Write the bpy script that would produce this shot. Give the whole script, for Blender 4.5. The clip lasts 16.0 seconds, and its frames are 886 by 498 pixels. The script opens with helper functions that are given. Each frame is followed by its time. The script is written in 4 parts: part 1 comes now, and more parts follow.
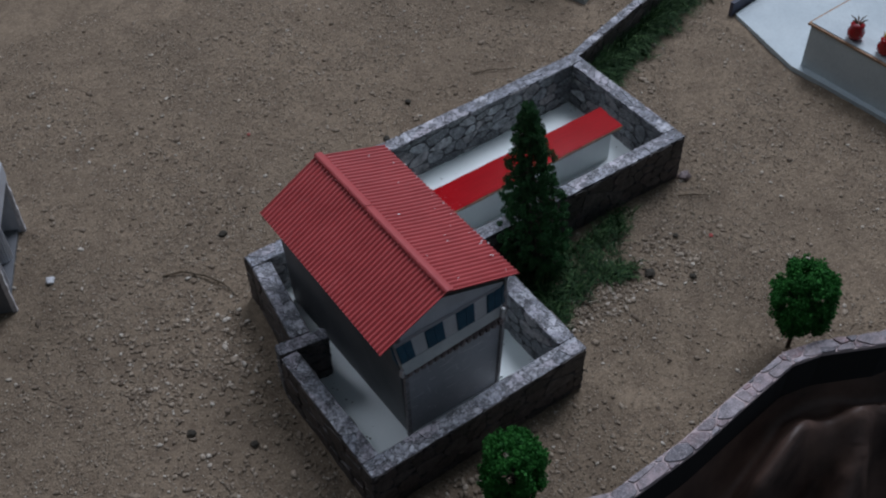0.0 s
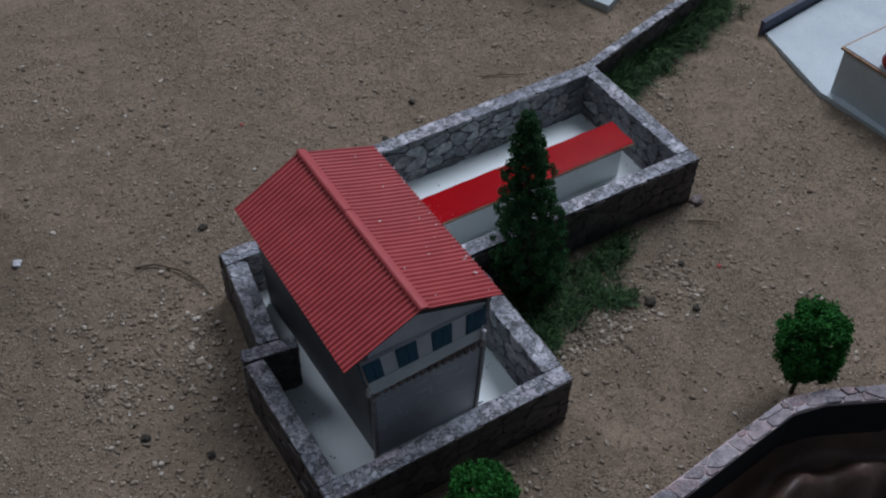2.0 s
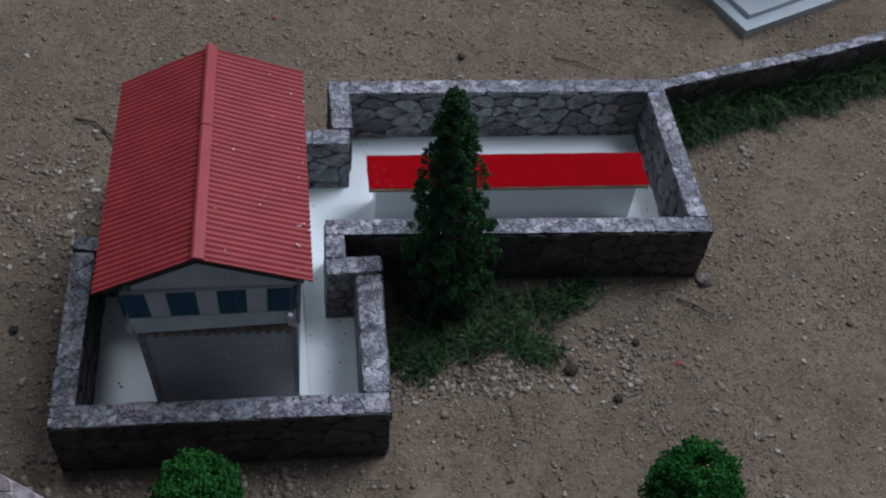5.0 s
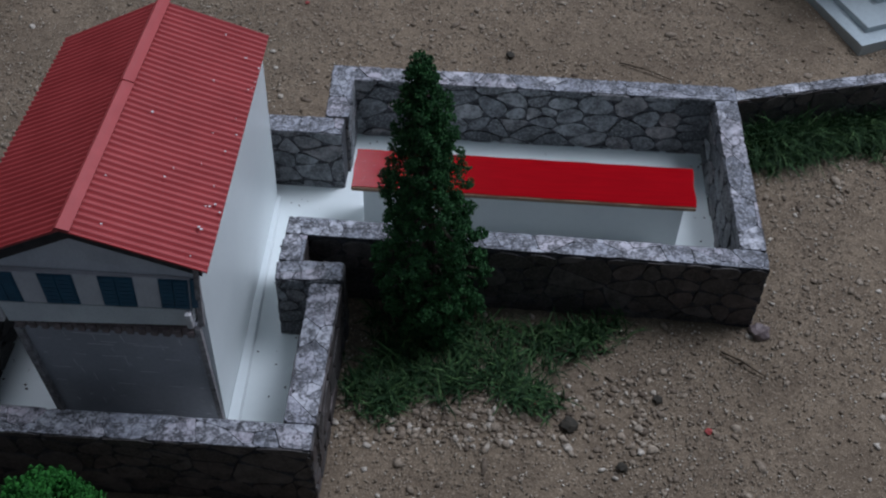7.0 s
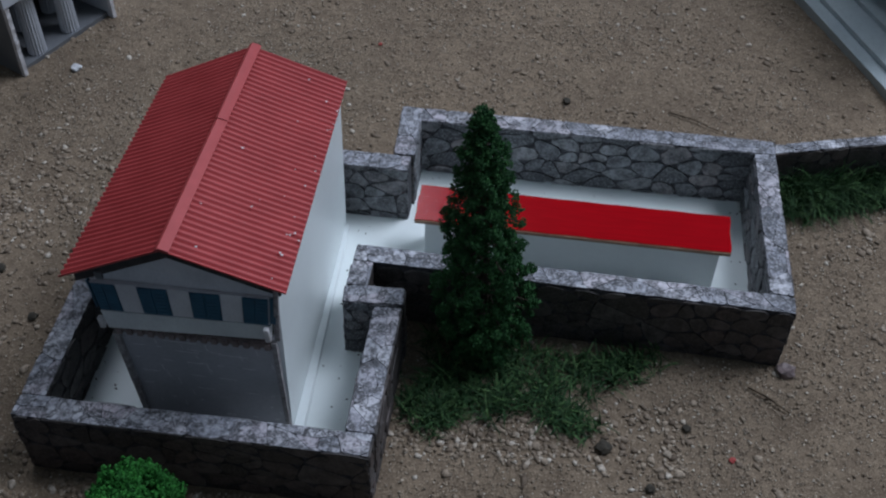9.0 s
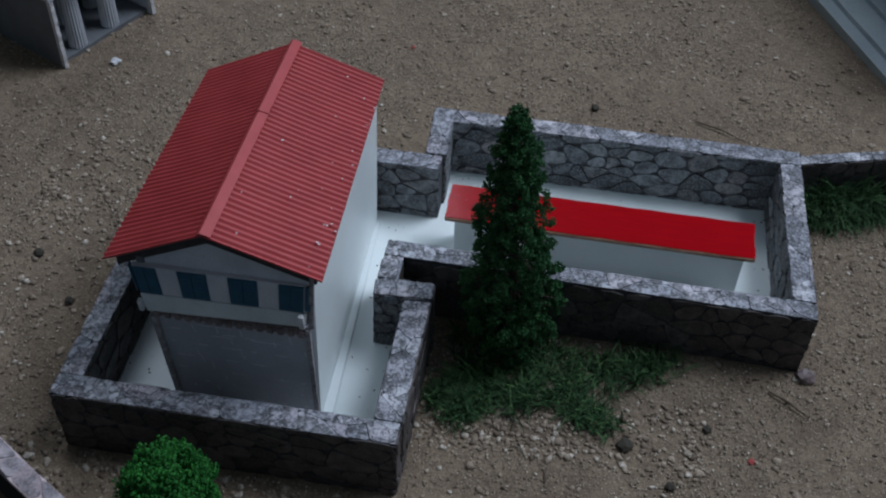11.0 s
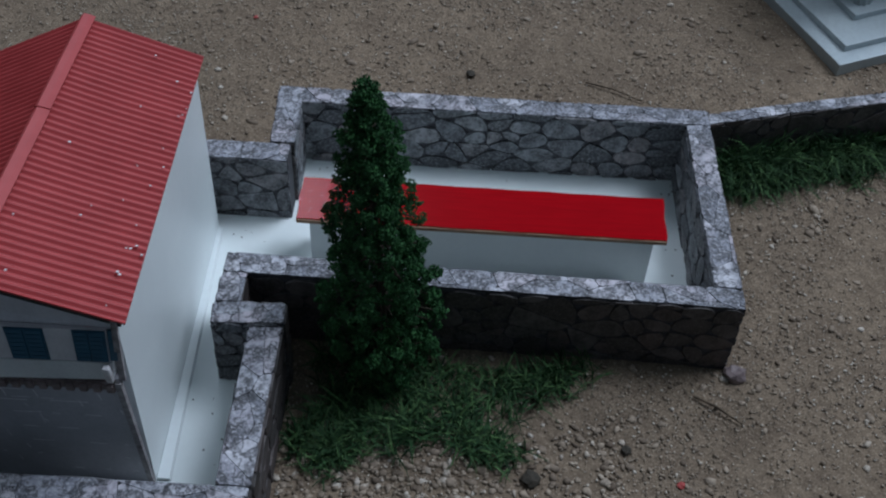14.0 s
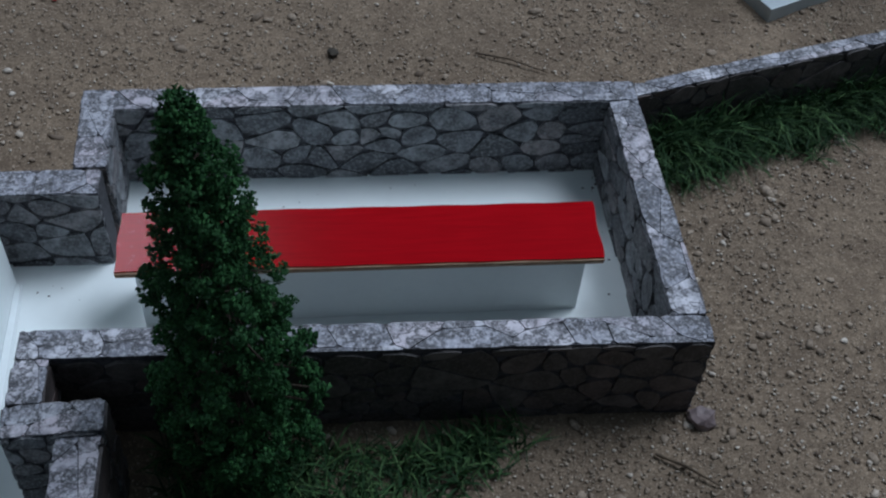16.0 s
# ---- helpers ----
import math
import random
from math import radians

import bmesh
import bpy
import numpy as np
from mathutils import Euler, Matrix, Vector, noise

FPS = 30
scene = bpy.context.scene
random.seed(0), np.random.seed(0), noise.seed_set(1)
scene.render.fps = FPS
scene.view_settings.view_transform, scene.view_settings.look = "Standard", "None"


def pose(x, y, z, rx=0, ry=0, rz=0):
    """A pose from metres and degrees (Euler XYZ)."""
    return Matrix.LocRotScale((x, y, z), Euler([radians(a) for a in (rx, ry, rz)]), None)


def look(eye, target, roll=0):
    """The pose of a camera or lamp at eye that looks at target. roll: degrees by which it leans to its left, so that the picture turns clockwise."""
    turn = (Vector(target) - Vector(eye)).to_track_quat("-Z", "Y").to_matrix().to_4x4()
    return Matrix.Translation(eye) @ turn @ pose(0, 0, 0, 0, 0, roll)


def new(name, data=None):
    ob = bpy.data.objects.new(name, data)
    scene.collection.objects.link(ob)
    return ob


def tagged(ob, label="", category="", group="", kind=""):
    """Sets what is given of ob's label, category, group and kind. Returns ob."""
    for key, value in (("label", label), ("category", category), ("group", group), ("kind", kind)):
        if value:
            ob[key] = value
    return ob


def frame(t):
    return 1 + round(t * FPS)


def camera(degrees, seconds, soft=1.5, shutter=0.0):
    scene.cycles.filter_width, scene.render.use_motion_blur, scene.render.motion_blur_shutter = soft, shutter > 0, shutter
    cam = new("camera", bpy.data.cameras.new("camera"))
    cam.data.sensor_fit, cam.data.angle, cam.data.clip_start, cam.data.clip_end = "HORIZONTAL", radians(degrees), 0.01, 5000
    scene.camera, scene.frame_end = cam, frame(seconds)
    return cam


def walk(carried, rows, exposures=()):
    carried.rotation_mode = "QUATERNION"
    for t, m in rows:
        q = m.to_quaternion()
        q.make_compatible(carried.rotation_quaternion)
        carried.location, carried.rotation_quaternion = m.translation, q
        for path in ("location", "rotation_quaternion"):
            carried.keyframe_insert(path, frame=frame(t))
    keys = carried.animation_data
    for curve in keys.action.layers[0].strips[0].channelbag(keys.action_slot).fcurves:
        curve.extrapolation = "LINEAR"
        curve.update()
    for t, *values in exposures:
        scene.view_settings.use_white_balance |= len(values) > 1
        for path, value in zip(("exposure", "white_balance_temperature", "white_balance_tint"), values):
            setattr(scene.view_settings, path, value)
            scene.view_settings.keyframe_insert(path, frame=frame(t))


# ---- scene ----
cam = camera(43, 16.0, soft=2.2)
PATH = [
    (0, (-0.1395, -0.2628, 0.5169), (-0.0615, -0.1510, 0.3707), -0.79),
    (0.5, (-0.1390, -0.2565, 0.5179), (-0.0610, -0.1450, 0.3713), -0.68),
    (1, (-0.1352, -0.2549, 0.5174), (-0.0582, -0.1434, 0.3703), -0.91),
    (1.5, (-0.1258, -0.2520, 0.5052), (-0.0490, -0.1399, 0.3585), -0.74),
    (2, (-0.1036, -0.2485, 0.4908), (-0.0293, -0.1338, 0.3448), 1.88),
    (2.5, (-0.0752, -0.2449, 0.4713), (-0.0073, -0.1282, 0.3237), 6.15),
    (3, (-0.0530, -0.2273, 0.4600), (0.0057, -0.1083, 0.3104), 6.47),
    (3.5, (-0.0278, -0.2229, 0.4534), (0.0276, -0.1027, 0.3035), 6.92),
    (4, (0.0360, -0.2396, 0.4474), (0.0808, -0.1204, 0.2932), 8.48),
    (4.5, (0.0770, -0.2441, 0.4440), (0.1098, -0.1240, 0.2875), 9.55),
    (5, (0.1019, -0.2444, 0.4372), (0.1272, -0.1180, 0.2842), 7.30),
    (5.2, (0.1068, -0.2429, 0.4343), (0.1270, -0.1136, 0.2830), 6.56),
    (7.3, (0.1930, -0.1984, 0.3523), (0.1850, -0.0629, 0.2055), 1.55),
    (7.5, (0.1896, -0.2020, 0.3544), (0.1796, -0.0663, 0.2078), 1.53),
    (8, (0.1899, -0.2108, 0.3612), (0.1691, -0.0757, 0.2151), -0.21),
    (8.2, (0.1910, -0.2115, 0.3705), (0.1755, -0.0774, 0.2229), 1.26),
    (8.5, (0.1906, -0.2174, 0.3787), (0.1749, -0.0825, 0.2318), 1.15),
    (9, (0.1904, -0.2266, 0.3905), (0.1745, -0.0895, 0.2458), 1.30),
    (11.3, (0.1846, -0.2396, 0.3945), (0.1653, -0.1012, 0.2514), 2.52),
    (11.5, (0.1844, -0.2396, 0.3959), (0.1642, -0.1012, 0.2530), 2.39),
    (12, (0.1872, -0.2377, 0.3946), (0.1661, -0.0993, 0.2517), 1.93),
    (12.5, (0.1897, -0.2362, 0.3944), (0.1707, -0.0974, 0.2517), 1.83),
    (13, (0.1915, -0.2185, 0.3773), (0.1775, -0.0795, 0.2341), 2.28),
    (13.5, (0.1911, -0.1973, 0.3571), (0.1864, -0.0582, 0.2135), 3.59),
    (14, (0.1949, -0.1690, 0.3394), (0.1937, -0.0324, 0.1932), 3.06),
    (14.5, (0.2024, -0.1504, 0.3235), (0.1991, -0.0148, 0.1765), 1.29),
    (15, (0.1947, -0.1287, 0.3033), (0.1977, 0.0071, 0.1564), 1.92),
    (15.5, (0.1983, -0.1026, 0.2957), (0.2103, 0.0285, 0.1452), 3.81),
    (16, (0.1972, -0.0815, 0.2814), (0.2169, 0.0488, 0.1309), 4.71),
]
# the clip's camera drifts a little cooler and darker on the way
walk(cam, [(t, look(eye, target, roll)) for t, eye, target, roll in PATH],
     [(0, -0.03, 6480, 13), (3.5, 0, 6460, 14), (5, -0.06, 6440, 14), (7.5, 0, 6370, 13), (9, 0, 6330, 11), (11.5, -0.06, 6210, 9), (16, -0.04, 6180, 9)])

# ---- light: soft daylight from a large high window beside the model, and a smaller one far behind it ----
world = bpy.data.worlds.new("room_light")
scene.world = world
world.use_nodes = True
wn = world.node_tree.nodes
wn["Background"].inputs[0].default_value = (0.62, 0.80, 1.0, 1)
wn["Background"].inputs[1].default_value = 0.145


def window_lamp(name, eye, target, w, h, watts, colour):
    data = bpy.data.lights.new(name, "AREA")
    data.shape, data.size, data.size_y = "RECTANGLE", w, h
    data.energy, data.color = watts, colour
    ob = new(name, data)
    ob.matrix_world = look(eye, target)
    return ob


window_lamp("window_light", (2.00, 1.20, 3.30), (0.12, 0.16, 0.0), 1.7, 1.7, 112.0, (0.80, 0.87, 1.0))
window_lamp("far_window_light", (-0.48, 2.10, 2.05), (0.15, 0.14, 0.0), 0.72, 0.9, 16.0, (0.80, 0.87, 1.0))


# ---- materials ----
def mat(name, base, rough=0.8, metal=0.0, spec=0.5):
    m = bpy.data.materials.new(name)
    m.use_nodes = True
    b = m.node_tree.nodes["Principled BSDF"]
    b.inputs["Base Color"].default_value = (*base, 1)
    b.inputs["Roughness"].default_value = rough
    b.inputs["Metallic"].default_value = metal
    b.inputs["Specular IOR Level"].default_value = spec
    return m


def node(m, kind, **values):
    n = m.node_tree.nodes.new(kind)
    for k, v in values.items():
        n.inputs[k].default_value = v
    return n


def link(m, a, b):
    m.node_tree.links.new(a, b)


def coords(m):
    return node(m, "ShaderNodeTexCoord").outputs["Object"]


def noise_node(m, scale, detail=4.0, rough=0.6, vec=None):
    n = node(m, "ShaderNodeTexNoise", Scale=scale, Detail=detail, Roughness=rough)
    link(m, vec or coords(m), n.inputs["Vector"])
    return n.outputs["Fac"]


def ramp(m, fac, stops):
    n = node(m, "ShaderNodeValToRGB")
    el = n.color_ramp.elements
    while len(el) < len(stops):
        el.new(0.5)
    for e, (p, c) in zip(el, stops):
        e.position, e.color = p, (*c, 1)
    link(m, fac, n.inputs["Fac"])
    return n.outputs["Color"]


def mix(m, fac, a, b, mode="MIX"):
    n = node(m, "ShaderNodeMix")
    n.data_type, n.blend_type = "RGBA", mode
    for sock, v in ((n.inputs[0], fac), (n.inputs[6], a), (n.inputs[7], b)):
        if isinstance(v, bpy.types.NodeSocket):
            link(m, v, sock)
        elif isinstance(v, tuple):
            sock.default_value = (*v, 1)
        else:
            sock.default_value = v
    return n.outputs[2]


def base_of(m, colour):
    link(m, colour, m.node_tree.nodes["Principled BSDF"].inputs["Base Color"])


def bump(m, height, strength, distance):
    n = node(m, "ShaderNodeBump", Strength=strength, Distance=distance)
    link(m, height, n.inputs["Height"])
    link(m, n.outputs["Normal"], m.node_tree.nodes["Principled BSDF"].inputs["Normal"])


def rough_of(m, fac, lo, hi):
    n = node(m, "ShaderNodeMapRange")
    n.inputs["To Min"].default_value, n.inputs["To Max"].default_value = lo, hi
    link(m, fac, n.inputs["Value"])
    link(m, n.outputs["Result"], m.node_tree.nodes["Principled BSDF"].inputs["Roughness"])


def stone_material(name, dark, mid, pale, pink, blotch=0.5, crack=0.0):
    """Printed stone: a tone for each stone, dark weathering, pale grain and, on the copings, thin wandering cracks."""
    m = mat(name, mid, 0.62)
    info = node(m, "ShaderNodeObjectInfo")
    world_pos = node(m, "ShaderNodeNewGeometry").outputs["Position"]
    tone = ramp(m, info.outputs["Random"], [(0.0, dark), (0.30, mid), (0.58, pale), (0.80, pink), (1.0, mid)])
    grain = noise_node(m, 900, 6, 0.75, world_pos)
    veins = noise_node(m, 170, 6, 0.72, world_pos)
    shade = noise_node(m, 130, 4, 0.65, world_pos)
    c = mix(m, ramp(m, shade, [(0.36, (0.8, 0.8, 0.8)), (0.60, (0, 0, 0))]), tone, dark)
    c = mix(m, ramp(m, veins, [(0.42, (blotch, blotch, blotch)), (0.54, (0, 0, 0))]), c, tuple(0.16 * v for v in mid))
    c = mix(m, ramp(m, grain, [(0.48, (0, 0, 0)), (0.68, (0.8, 0.8, 0.8))]), c, pale)
    if crack:
        for scale, width in ((85, crack), (150, 1.4 * crack)):
            lines = noise_node(m, scale, 5, 0.60, world_pos)
            c = mix(m, ramp(m, lines, [(0.494 - width, (0, 0, 0)), (0.5, (0.95, 0.95, 0.95)), (0.506 + width, (0, 0, 0))]), c, tuple(0.10 * v for v in mid))
    base_of(m, c)
    bump(m, grain, 0.30, 0.0005)
    return m


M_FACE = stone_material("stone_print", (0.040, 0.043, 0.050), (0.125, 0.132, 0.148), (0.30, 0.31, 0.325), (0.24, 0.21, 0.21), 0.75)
# brown print of the outside faces; doubles as painted shade on west inner faces
M_BROWN_SHADED = stone_material("brown_shaded_stone_print", (0.030, 0.027, 0.026), (0.066, 0.058, 0.057), (0.125, 0.113, 0.111), (0.105, 0.077, 0.072), 0.5)
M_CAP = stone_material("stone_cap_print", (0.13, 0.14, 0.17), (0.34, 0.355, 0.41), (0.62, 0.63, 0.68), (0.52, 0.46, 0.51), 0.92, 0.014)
M_EDGE = stone_material("pink_stone_print", (0.10, 0.098, 0.115), (0.29, 0.235, 0.245), (0.46, 0.41, 0.44), (0.26, 0.115, 0.11), 0.4)

M_JOINT = mat("dark_joint", (0.03, 0.03, 0.036), 0.85)
base_of(M_JOINT, ramp(M_JOINT, noise_node(M_JOINT, 500), [(0.3, (0.015, 0.015, 0.018)), (0.7, (0.06, 0.06, 0.07))]))
M_PINKJOINT = mat("pink_mortar", (0.42, 0.31, 0.31), 0.85)
base_of(M_PINKJOINT, ramp(M_PINKJOINT, noise_node(M_PINKJOINT, 300), [(0.3, (0.44, 0.34, 0.34)), (0.7, (0.64, 0.53, 0.53))]))


def painted(name, lo, hi, rough, scale=60.0, spec=0.5, speck=0.35):
    m = mat(name, hi, rough, spec=spec)
    big = noise_node(m, scale, 5)
    fine = noise_node(m, scale * 18, 3)
    c = ramp(m, big, [(0.3, lo), (0.65, hi)])
    c = mix(m, ramp(m, fine, [(0.45, (0, 0, 0)), (0.85, (speck, speck, speck))]), c, tuple(0.6 * v for v in lo))
    base_of(m, c)
    rough_of(m, big, rough * 0.8, min(1.0, rough * 1.25))
    bump(m, fine, 0.12, 0.0003)
    return m


M_WHITE = painted("white_plastic_board", (0.78, 0.84, 0.85), (0.84, 0.90, 0.90), 0.34, 25, speck=0.08)
M_PALE = painted("pale_blue_grey_board", (0.42, 0.49, 0.52), (0.52, 0.59, 0.61), 0.4, 30)
M_FLOOR = painted("white_court_floor", (0.82, 0.89, 0.885), (0.87, 0.93, 0.925), 0.40, 18, speck=0.06)
M_GREYWALL = painted("grey_painted_wall", (0.34, 0.34, 0.375), (0.44, 0.44, 0.48), 0.5, 40)
M_BAY = painted("off_white_card", (0.54, 0.53, 0.56), (0.68, 0.67, 0.70), 0.5, 70)
M_SILL = painted("pale_grey_sill", (0.56, 0.58, 0.60), (0.72, 0.74, 0.75), 0.4, 60)
M_TRIM = painted("grey_stone_trim", (0.13, 0.115, 0.12), (0.40, 0.38, 0.39), 0.7, 420)
M_DENTIL = painted("brown_cornice", (0.09, 0.065, 0.065), (0.28, 0.22, 0.215), 0.6, 300)
# verge print darkened to hold the shade under the roof edge
M_VERGE = painted("shade_dark_verge_print", (0.016, 0.015, 0.016), (0.060, 0.054, 0.055), 0.7, 300)
M_BLUE = painted("blue_shutter", (0.014, 0.068, 0.120), (0.024, 0.105, 0.170), 0.45, 200)
M_SCRATCH = mat("pale_scratch", (0.78, 0.78, 0.79), 0.6)
M_PLASTICGREY = painted("bluish_grey_plastic", (0.46, 0.485, 0.53), (0.58, 0.605, 0.65), 0.42, 50)
M_DARKGREY = painted("dark_grey_panel_and_shaded_wall", (0.11, 0.118, 0.13), (0.17, 0.178, 0.19), 0.6, 60)
M_FOAMEDGE = painted("torn_foam_edge", (0.42, 0.40, 0.41), (0.78, 0.77, 0.78), 0.8, 350)
M_TAN = painted("tan_board_edge", (0.24, 0.13, 0.07), (0.42, 0.27, 0.17), 0.7, 260)
M_NAVY = painted("dark_blue_print", (0.03, 0.035, 0.06), (0.08, 0.085, 0.13), 0.6, 200)
M_YELLOW = mat("yellow_plastic", (0.62, 0.42, 0.03), 0.35)
M_REDGLOSS = mat("red_glossy_plastic", (0.36, 0.012, 0.016), 0.18)
M_SPECK = mat("red_paper_fleck", (0.34, 0.04, 0.035), 0.6)
M_CHIP = painted("white_chip", (0.55, 0.56, 0.58), (0.75, 0.76, 0.78), 0.7, 300)
M_TWIG = painted("dry_twig", (0.05, 0.035, 0.022), (0.13, 0.095, 0.06), 0.85, 300)
M_CLOD = painted("dark_clod", (0.02, 0.018, 0.013), (0.06, 0.05, 0.036), 0.95, 500)

# corrugated roof: matt red paint with faint dust
M_ROOF = mat("red_corrugated_paint", (0.40, 0.055, 0.06), 0.5)
dust = noise_node(M_ROOF, 70, 6)
fine = noise_node(M_ROOF, 1300, 3)
c = ramp(M_ROOF, dust, [(0.3, (0.37, 0.044, 0.046)), (0.7, (0.46, 0.064, 0.066))])
c = mix(M_ROOF, ramp(M_ROOF, fine, [(0.70, (0, 0, 0)), (0.80, (0.5, 0.5, 0.5))]), c, (0.55, 0.25, 0.24))
base_of(M_ROOF, c)
bump(M_ROOF, fine, 0.1, 0.0002)

# brushed glossy red paint on the flat roof
M_RED = mat("brushed_red_gloss_paint", (0.50, 0.004, 0.012), 0.15, spec=0.16)
tex = node(M_RED, "ShaderNodeMapping")
tex.inputs["Scale"].default_value = (1.0, 14.0, 1.0)
link(M_RED, coords(M_RED), tex.inputs["Vector"])
brush = noise_node(M_RED, 60, 5, 0.6, tex.outputs["Vector"])
red = ramp(M_RED, brush, [(0.3, (0.29, 0.0006, 0.004)), (0.7, (0.39, 0.001, 0.006))])
# pale pink flecks that fade in towards the low-x end
crease = ramp(M_RED, noise_node(M_RED, 420, 5, 0.7), [(0.60, (0, 0, 0)), (0.68, (0.55, 0.55, 0.55))])
along = node(M_RED, "ShaderNodeSeparateXYZ")
link(M_RED, coords(M_RED), along.inputs[0])
end_mask = node(M_RED, "ShaderNodeMapRange")
end_mask.inputs["From Min"].default_value, end_mask.inputs["From Max"].default_value = -0.050, -0.062
link(M_RED, along.outputs["X"], end_mask.inputs["Value"])
red = mix(M_RED, mix(M_RED, 1.0, crease, end_mask.outputs["Result"], "MULTIPLY"), red, (0.55, 0.12, 0.15))
base_of(M_RED, red)
bump(M_RED, brush, 0.04, 0.0003)
rough_of(M_RED, brush, 0.12, 0.20)

# sand
SAND = mat("sandy_ground", (0.2, 0.16, 0.12), 0.95, spec=0.2)
s1, s2, s3 = noise_node(SAND, 9, 5), noise_node(SAND, 240, 6, 0.7), noise_node(SAND, 1100, 3, 0.7)
c = ramp(SAND, s1, [(0.32, (0.176, 0.135, 0.096)), (0.68, (0.266, 0.203, 0.142))])
c = mix(SAND, ramp(SAND, s2, [(0.36, (0.6, 0.6, 0.6)), (0.54, (0, 0, 0))]), c, (0.105, 0.078, 0.056))
c = mix(SAND, ramp(SAND, noise_node(SAND, 55, 4), [(0.34, (0.6, 0.6, 0.6)), (0.56, (0, 0, 0))]), c, (0.125, 0.092, 0.066))
c = mix(SAND, ramp(SAND, s3, [(0.54, (0, 0, 0)), (0.70, (0.9, 0.9, 0.9))]), c, (0.43, 0.35, 0.26))
base_of(SAND, c)
bump(SAND, s2, 0.7, 0.0022)

GRAVEL = mat("mixed_gravel", (0.2, 0.16, 0.12), 0.9, spec=0.3)
isl = node(GRAVEL, "ShaderNodeNewGeometry").outputs["Random Per Island"]
base_of(GRAVEL, ramp(GRAVEL, isl, [(0.0, (0.11, 0.086, 0.066)), (0.12, (0.20, 0.160, 0.122)), (0.45, (0.30, 0.245, 0.185)), (0.78, (0.42, 0.355, 0.28)), (0.95, (0.70, 0.64, 0.55))]))
bump(GRAVEL, noise_node(GRAVEL, 1500), 0.3, 0.0003)


CHIPS = mat("dull_stone_chips", (0.2, 0.16, 0.12), 0.9, spec=0.3)
isl = node(CHIPS, "ShaderNodeNewGeometry").outputs["Random Per Island"]
c = ramp(CHIPS, isl, [(0.0, (0.12, 0.090, 0.066)), (0.15, (0.22, 0.172, 0.128)), (0.55, (0.31, 0.250, 0.188)), (0.84, (0.42, 0.345, 0.265)), (0.97, (0.64, 0.58, 0.50))])
c = mix(CHIPS, ramp(CHIPS, noise_node(CHIPS, 700, 4), [(0.35, (0.6, 0.6, 0.6)), (0.6, (0, 0, 0))]), c, (0.11, 0.085, 0.064))
base_of(CHIPS, c)
bump(CHIPS, noise_node(CHIPS, 1500), 0.4, 0.0004)


def foliage(name, lo, mid, hi):
    m = mat(name, mid, 0.75, spec=0.25)
    r = node(m, "ShaderNodeNewGeometry").outputs["Random Per Island"]
    c = ramp(m, r, [(0.0, lo), (0.5, mid), (1.0, hi)])
    c = mix(m, ramp(m, noise_node(m, 260, 4), [(0.35, (0.7, 0.7, 0.7)), (0.6, (0, 0, 0))]), c, lo)
    base_of(m, c)
    return m


M_TREE = foliage("dark_green_foliage", (0.008, 0.038, 0.012), (0.020, 0.084, 0.023), (0.044, 0.140, 0.042))
M_BUSH = foliage("bright_green_foliage", (0.010, 0.075, 0.012), (0.020, 0.140, 0.020), (0.040, 0.215, 0.036))
M_GRASS = foliage("green_grass_fibre", (0.008, 0.026, 0.008), (0.024, 0.075, 0.024), (0.095, 0.180, 0.062))
M_BARK = painted("dark_brown_stem", (0.025, 0.018, 0.012), (0.06, 0.045, 0.03), 0.9, 400)

M_CLIFF = mat("crumpled_brown_paper", (0.12, 0.07, 0.05), 0.55)
base_of(M_CLIFF, ramp(M_CLIFF, noise_node(M_CLIFF, 22, 5), [(0.3, (0.020, 0.011, 0.009)), (0.7, (0.19, 0.115, 0.088))]))
M_TABLE = painted("dark_floor_and_shaded_face", (0.008, 0.008, 0.009), (0.014, 0.013, 0.013), 0.9, 8)


# ---- mesh helpers ----
def part(name, bm, material, parent=None, label="", smooth=False):
    me = bpy.data.meshes.new(name)
    bm.normal_update()
    bm.to_mesh(me)
    bm.free()
    me.materials.append(material)
    if smooth:
        for p in me.polygons:
            p.use_smooth = True
    ob = new(name, me)
    if parent is not None:
        ob.parent = parent
    if label:
        tagged(ob, label)
    return ob


def root(name, label, category, group="", kind="", m=None):
    ob = new(name)
    ob.empty_display_size = 0.01
    if m is not None:
        ob.matrix_world = m
    return tagged(ob, label, category, group, kind)


def box(x0, x1, y0, y1, z0, z1, bevel=0.0, bm=None):
    bm = bm or bmesh.new()
    v = [bm.verts.new((x, y, z)) for z in (z0, z1) for x, y in ((x0, y0), (x1, y0), (x1, y1), (x0, y1))]
    fs = [bm.faces.new([v[i] for i in q]) for q in ((3, 2, 1, 0), (4, 5, 6, 7), (0, 1, 5, 4), (1, 2, 6, 5), (2, 3, 7, 6), (3, 0, 4, 7))]
    if bevel:
        es = list({e for f in fs for e in f.edges})
        bmesh.ops.bevel(bm, geom=es, offset=bevel, segments=2, affect="EDGES", profile=0.6)
    return bm


def prism(poly, z0, z1, bm=None):
    """A closed solid over a plan polygon (counter-clockwise)."""
    bm = bm or bmesh.new()
    lo = [bm.verts.new((x, y, z0)) for x, y in poly]
    hi = [bm.verts.new((x, y, z1)) for x, y in poly]
    n = len(poly)
    bm.faces.new(list(reversed(lo)))
    bm.faces.new(hi)
    for i in range(n):
        bm.faces.new((lo[i], lo[(i + 1) % n], hi[(i + 1) % n], hi[i]))
    return bm


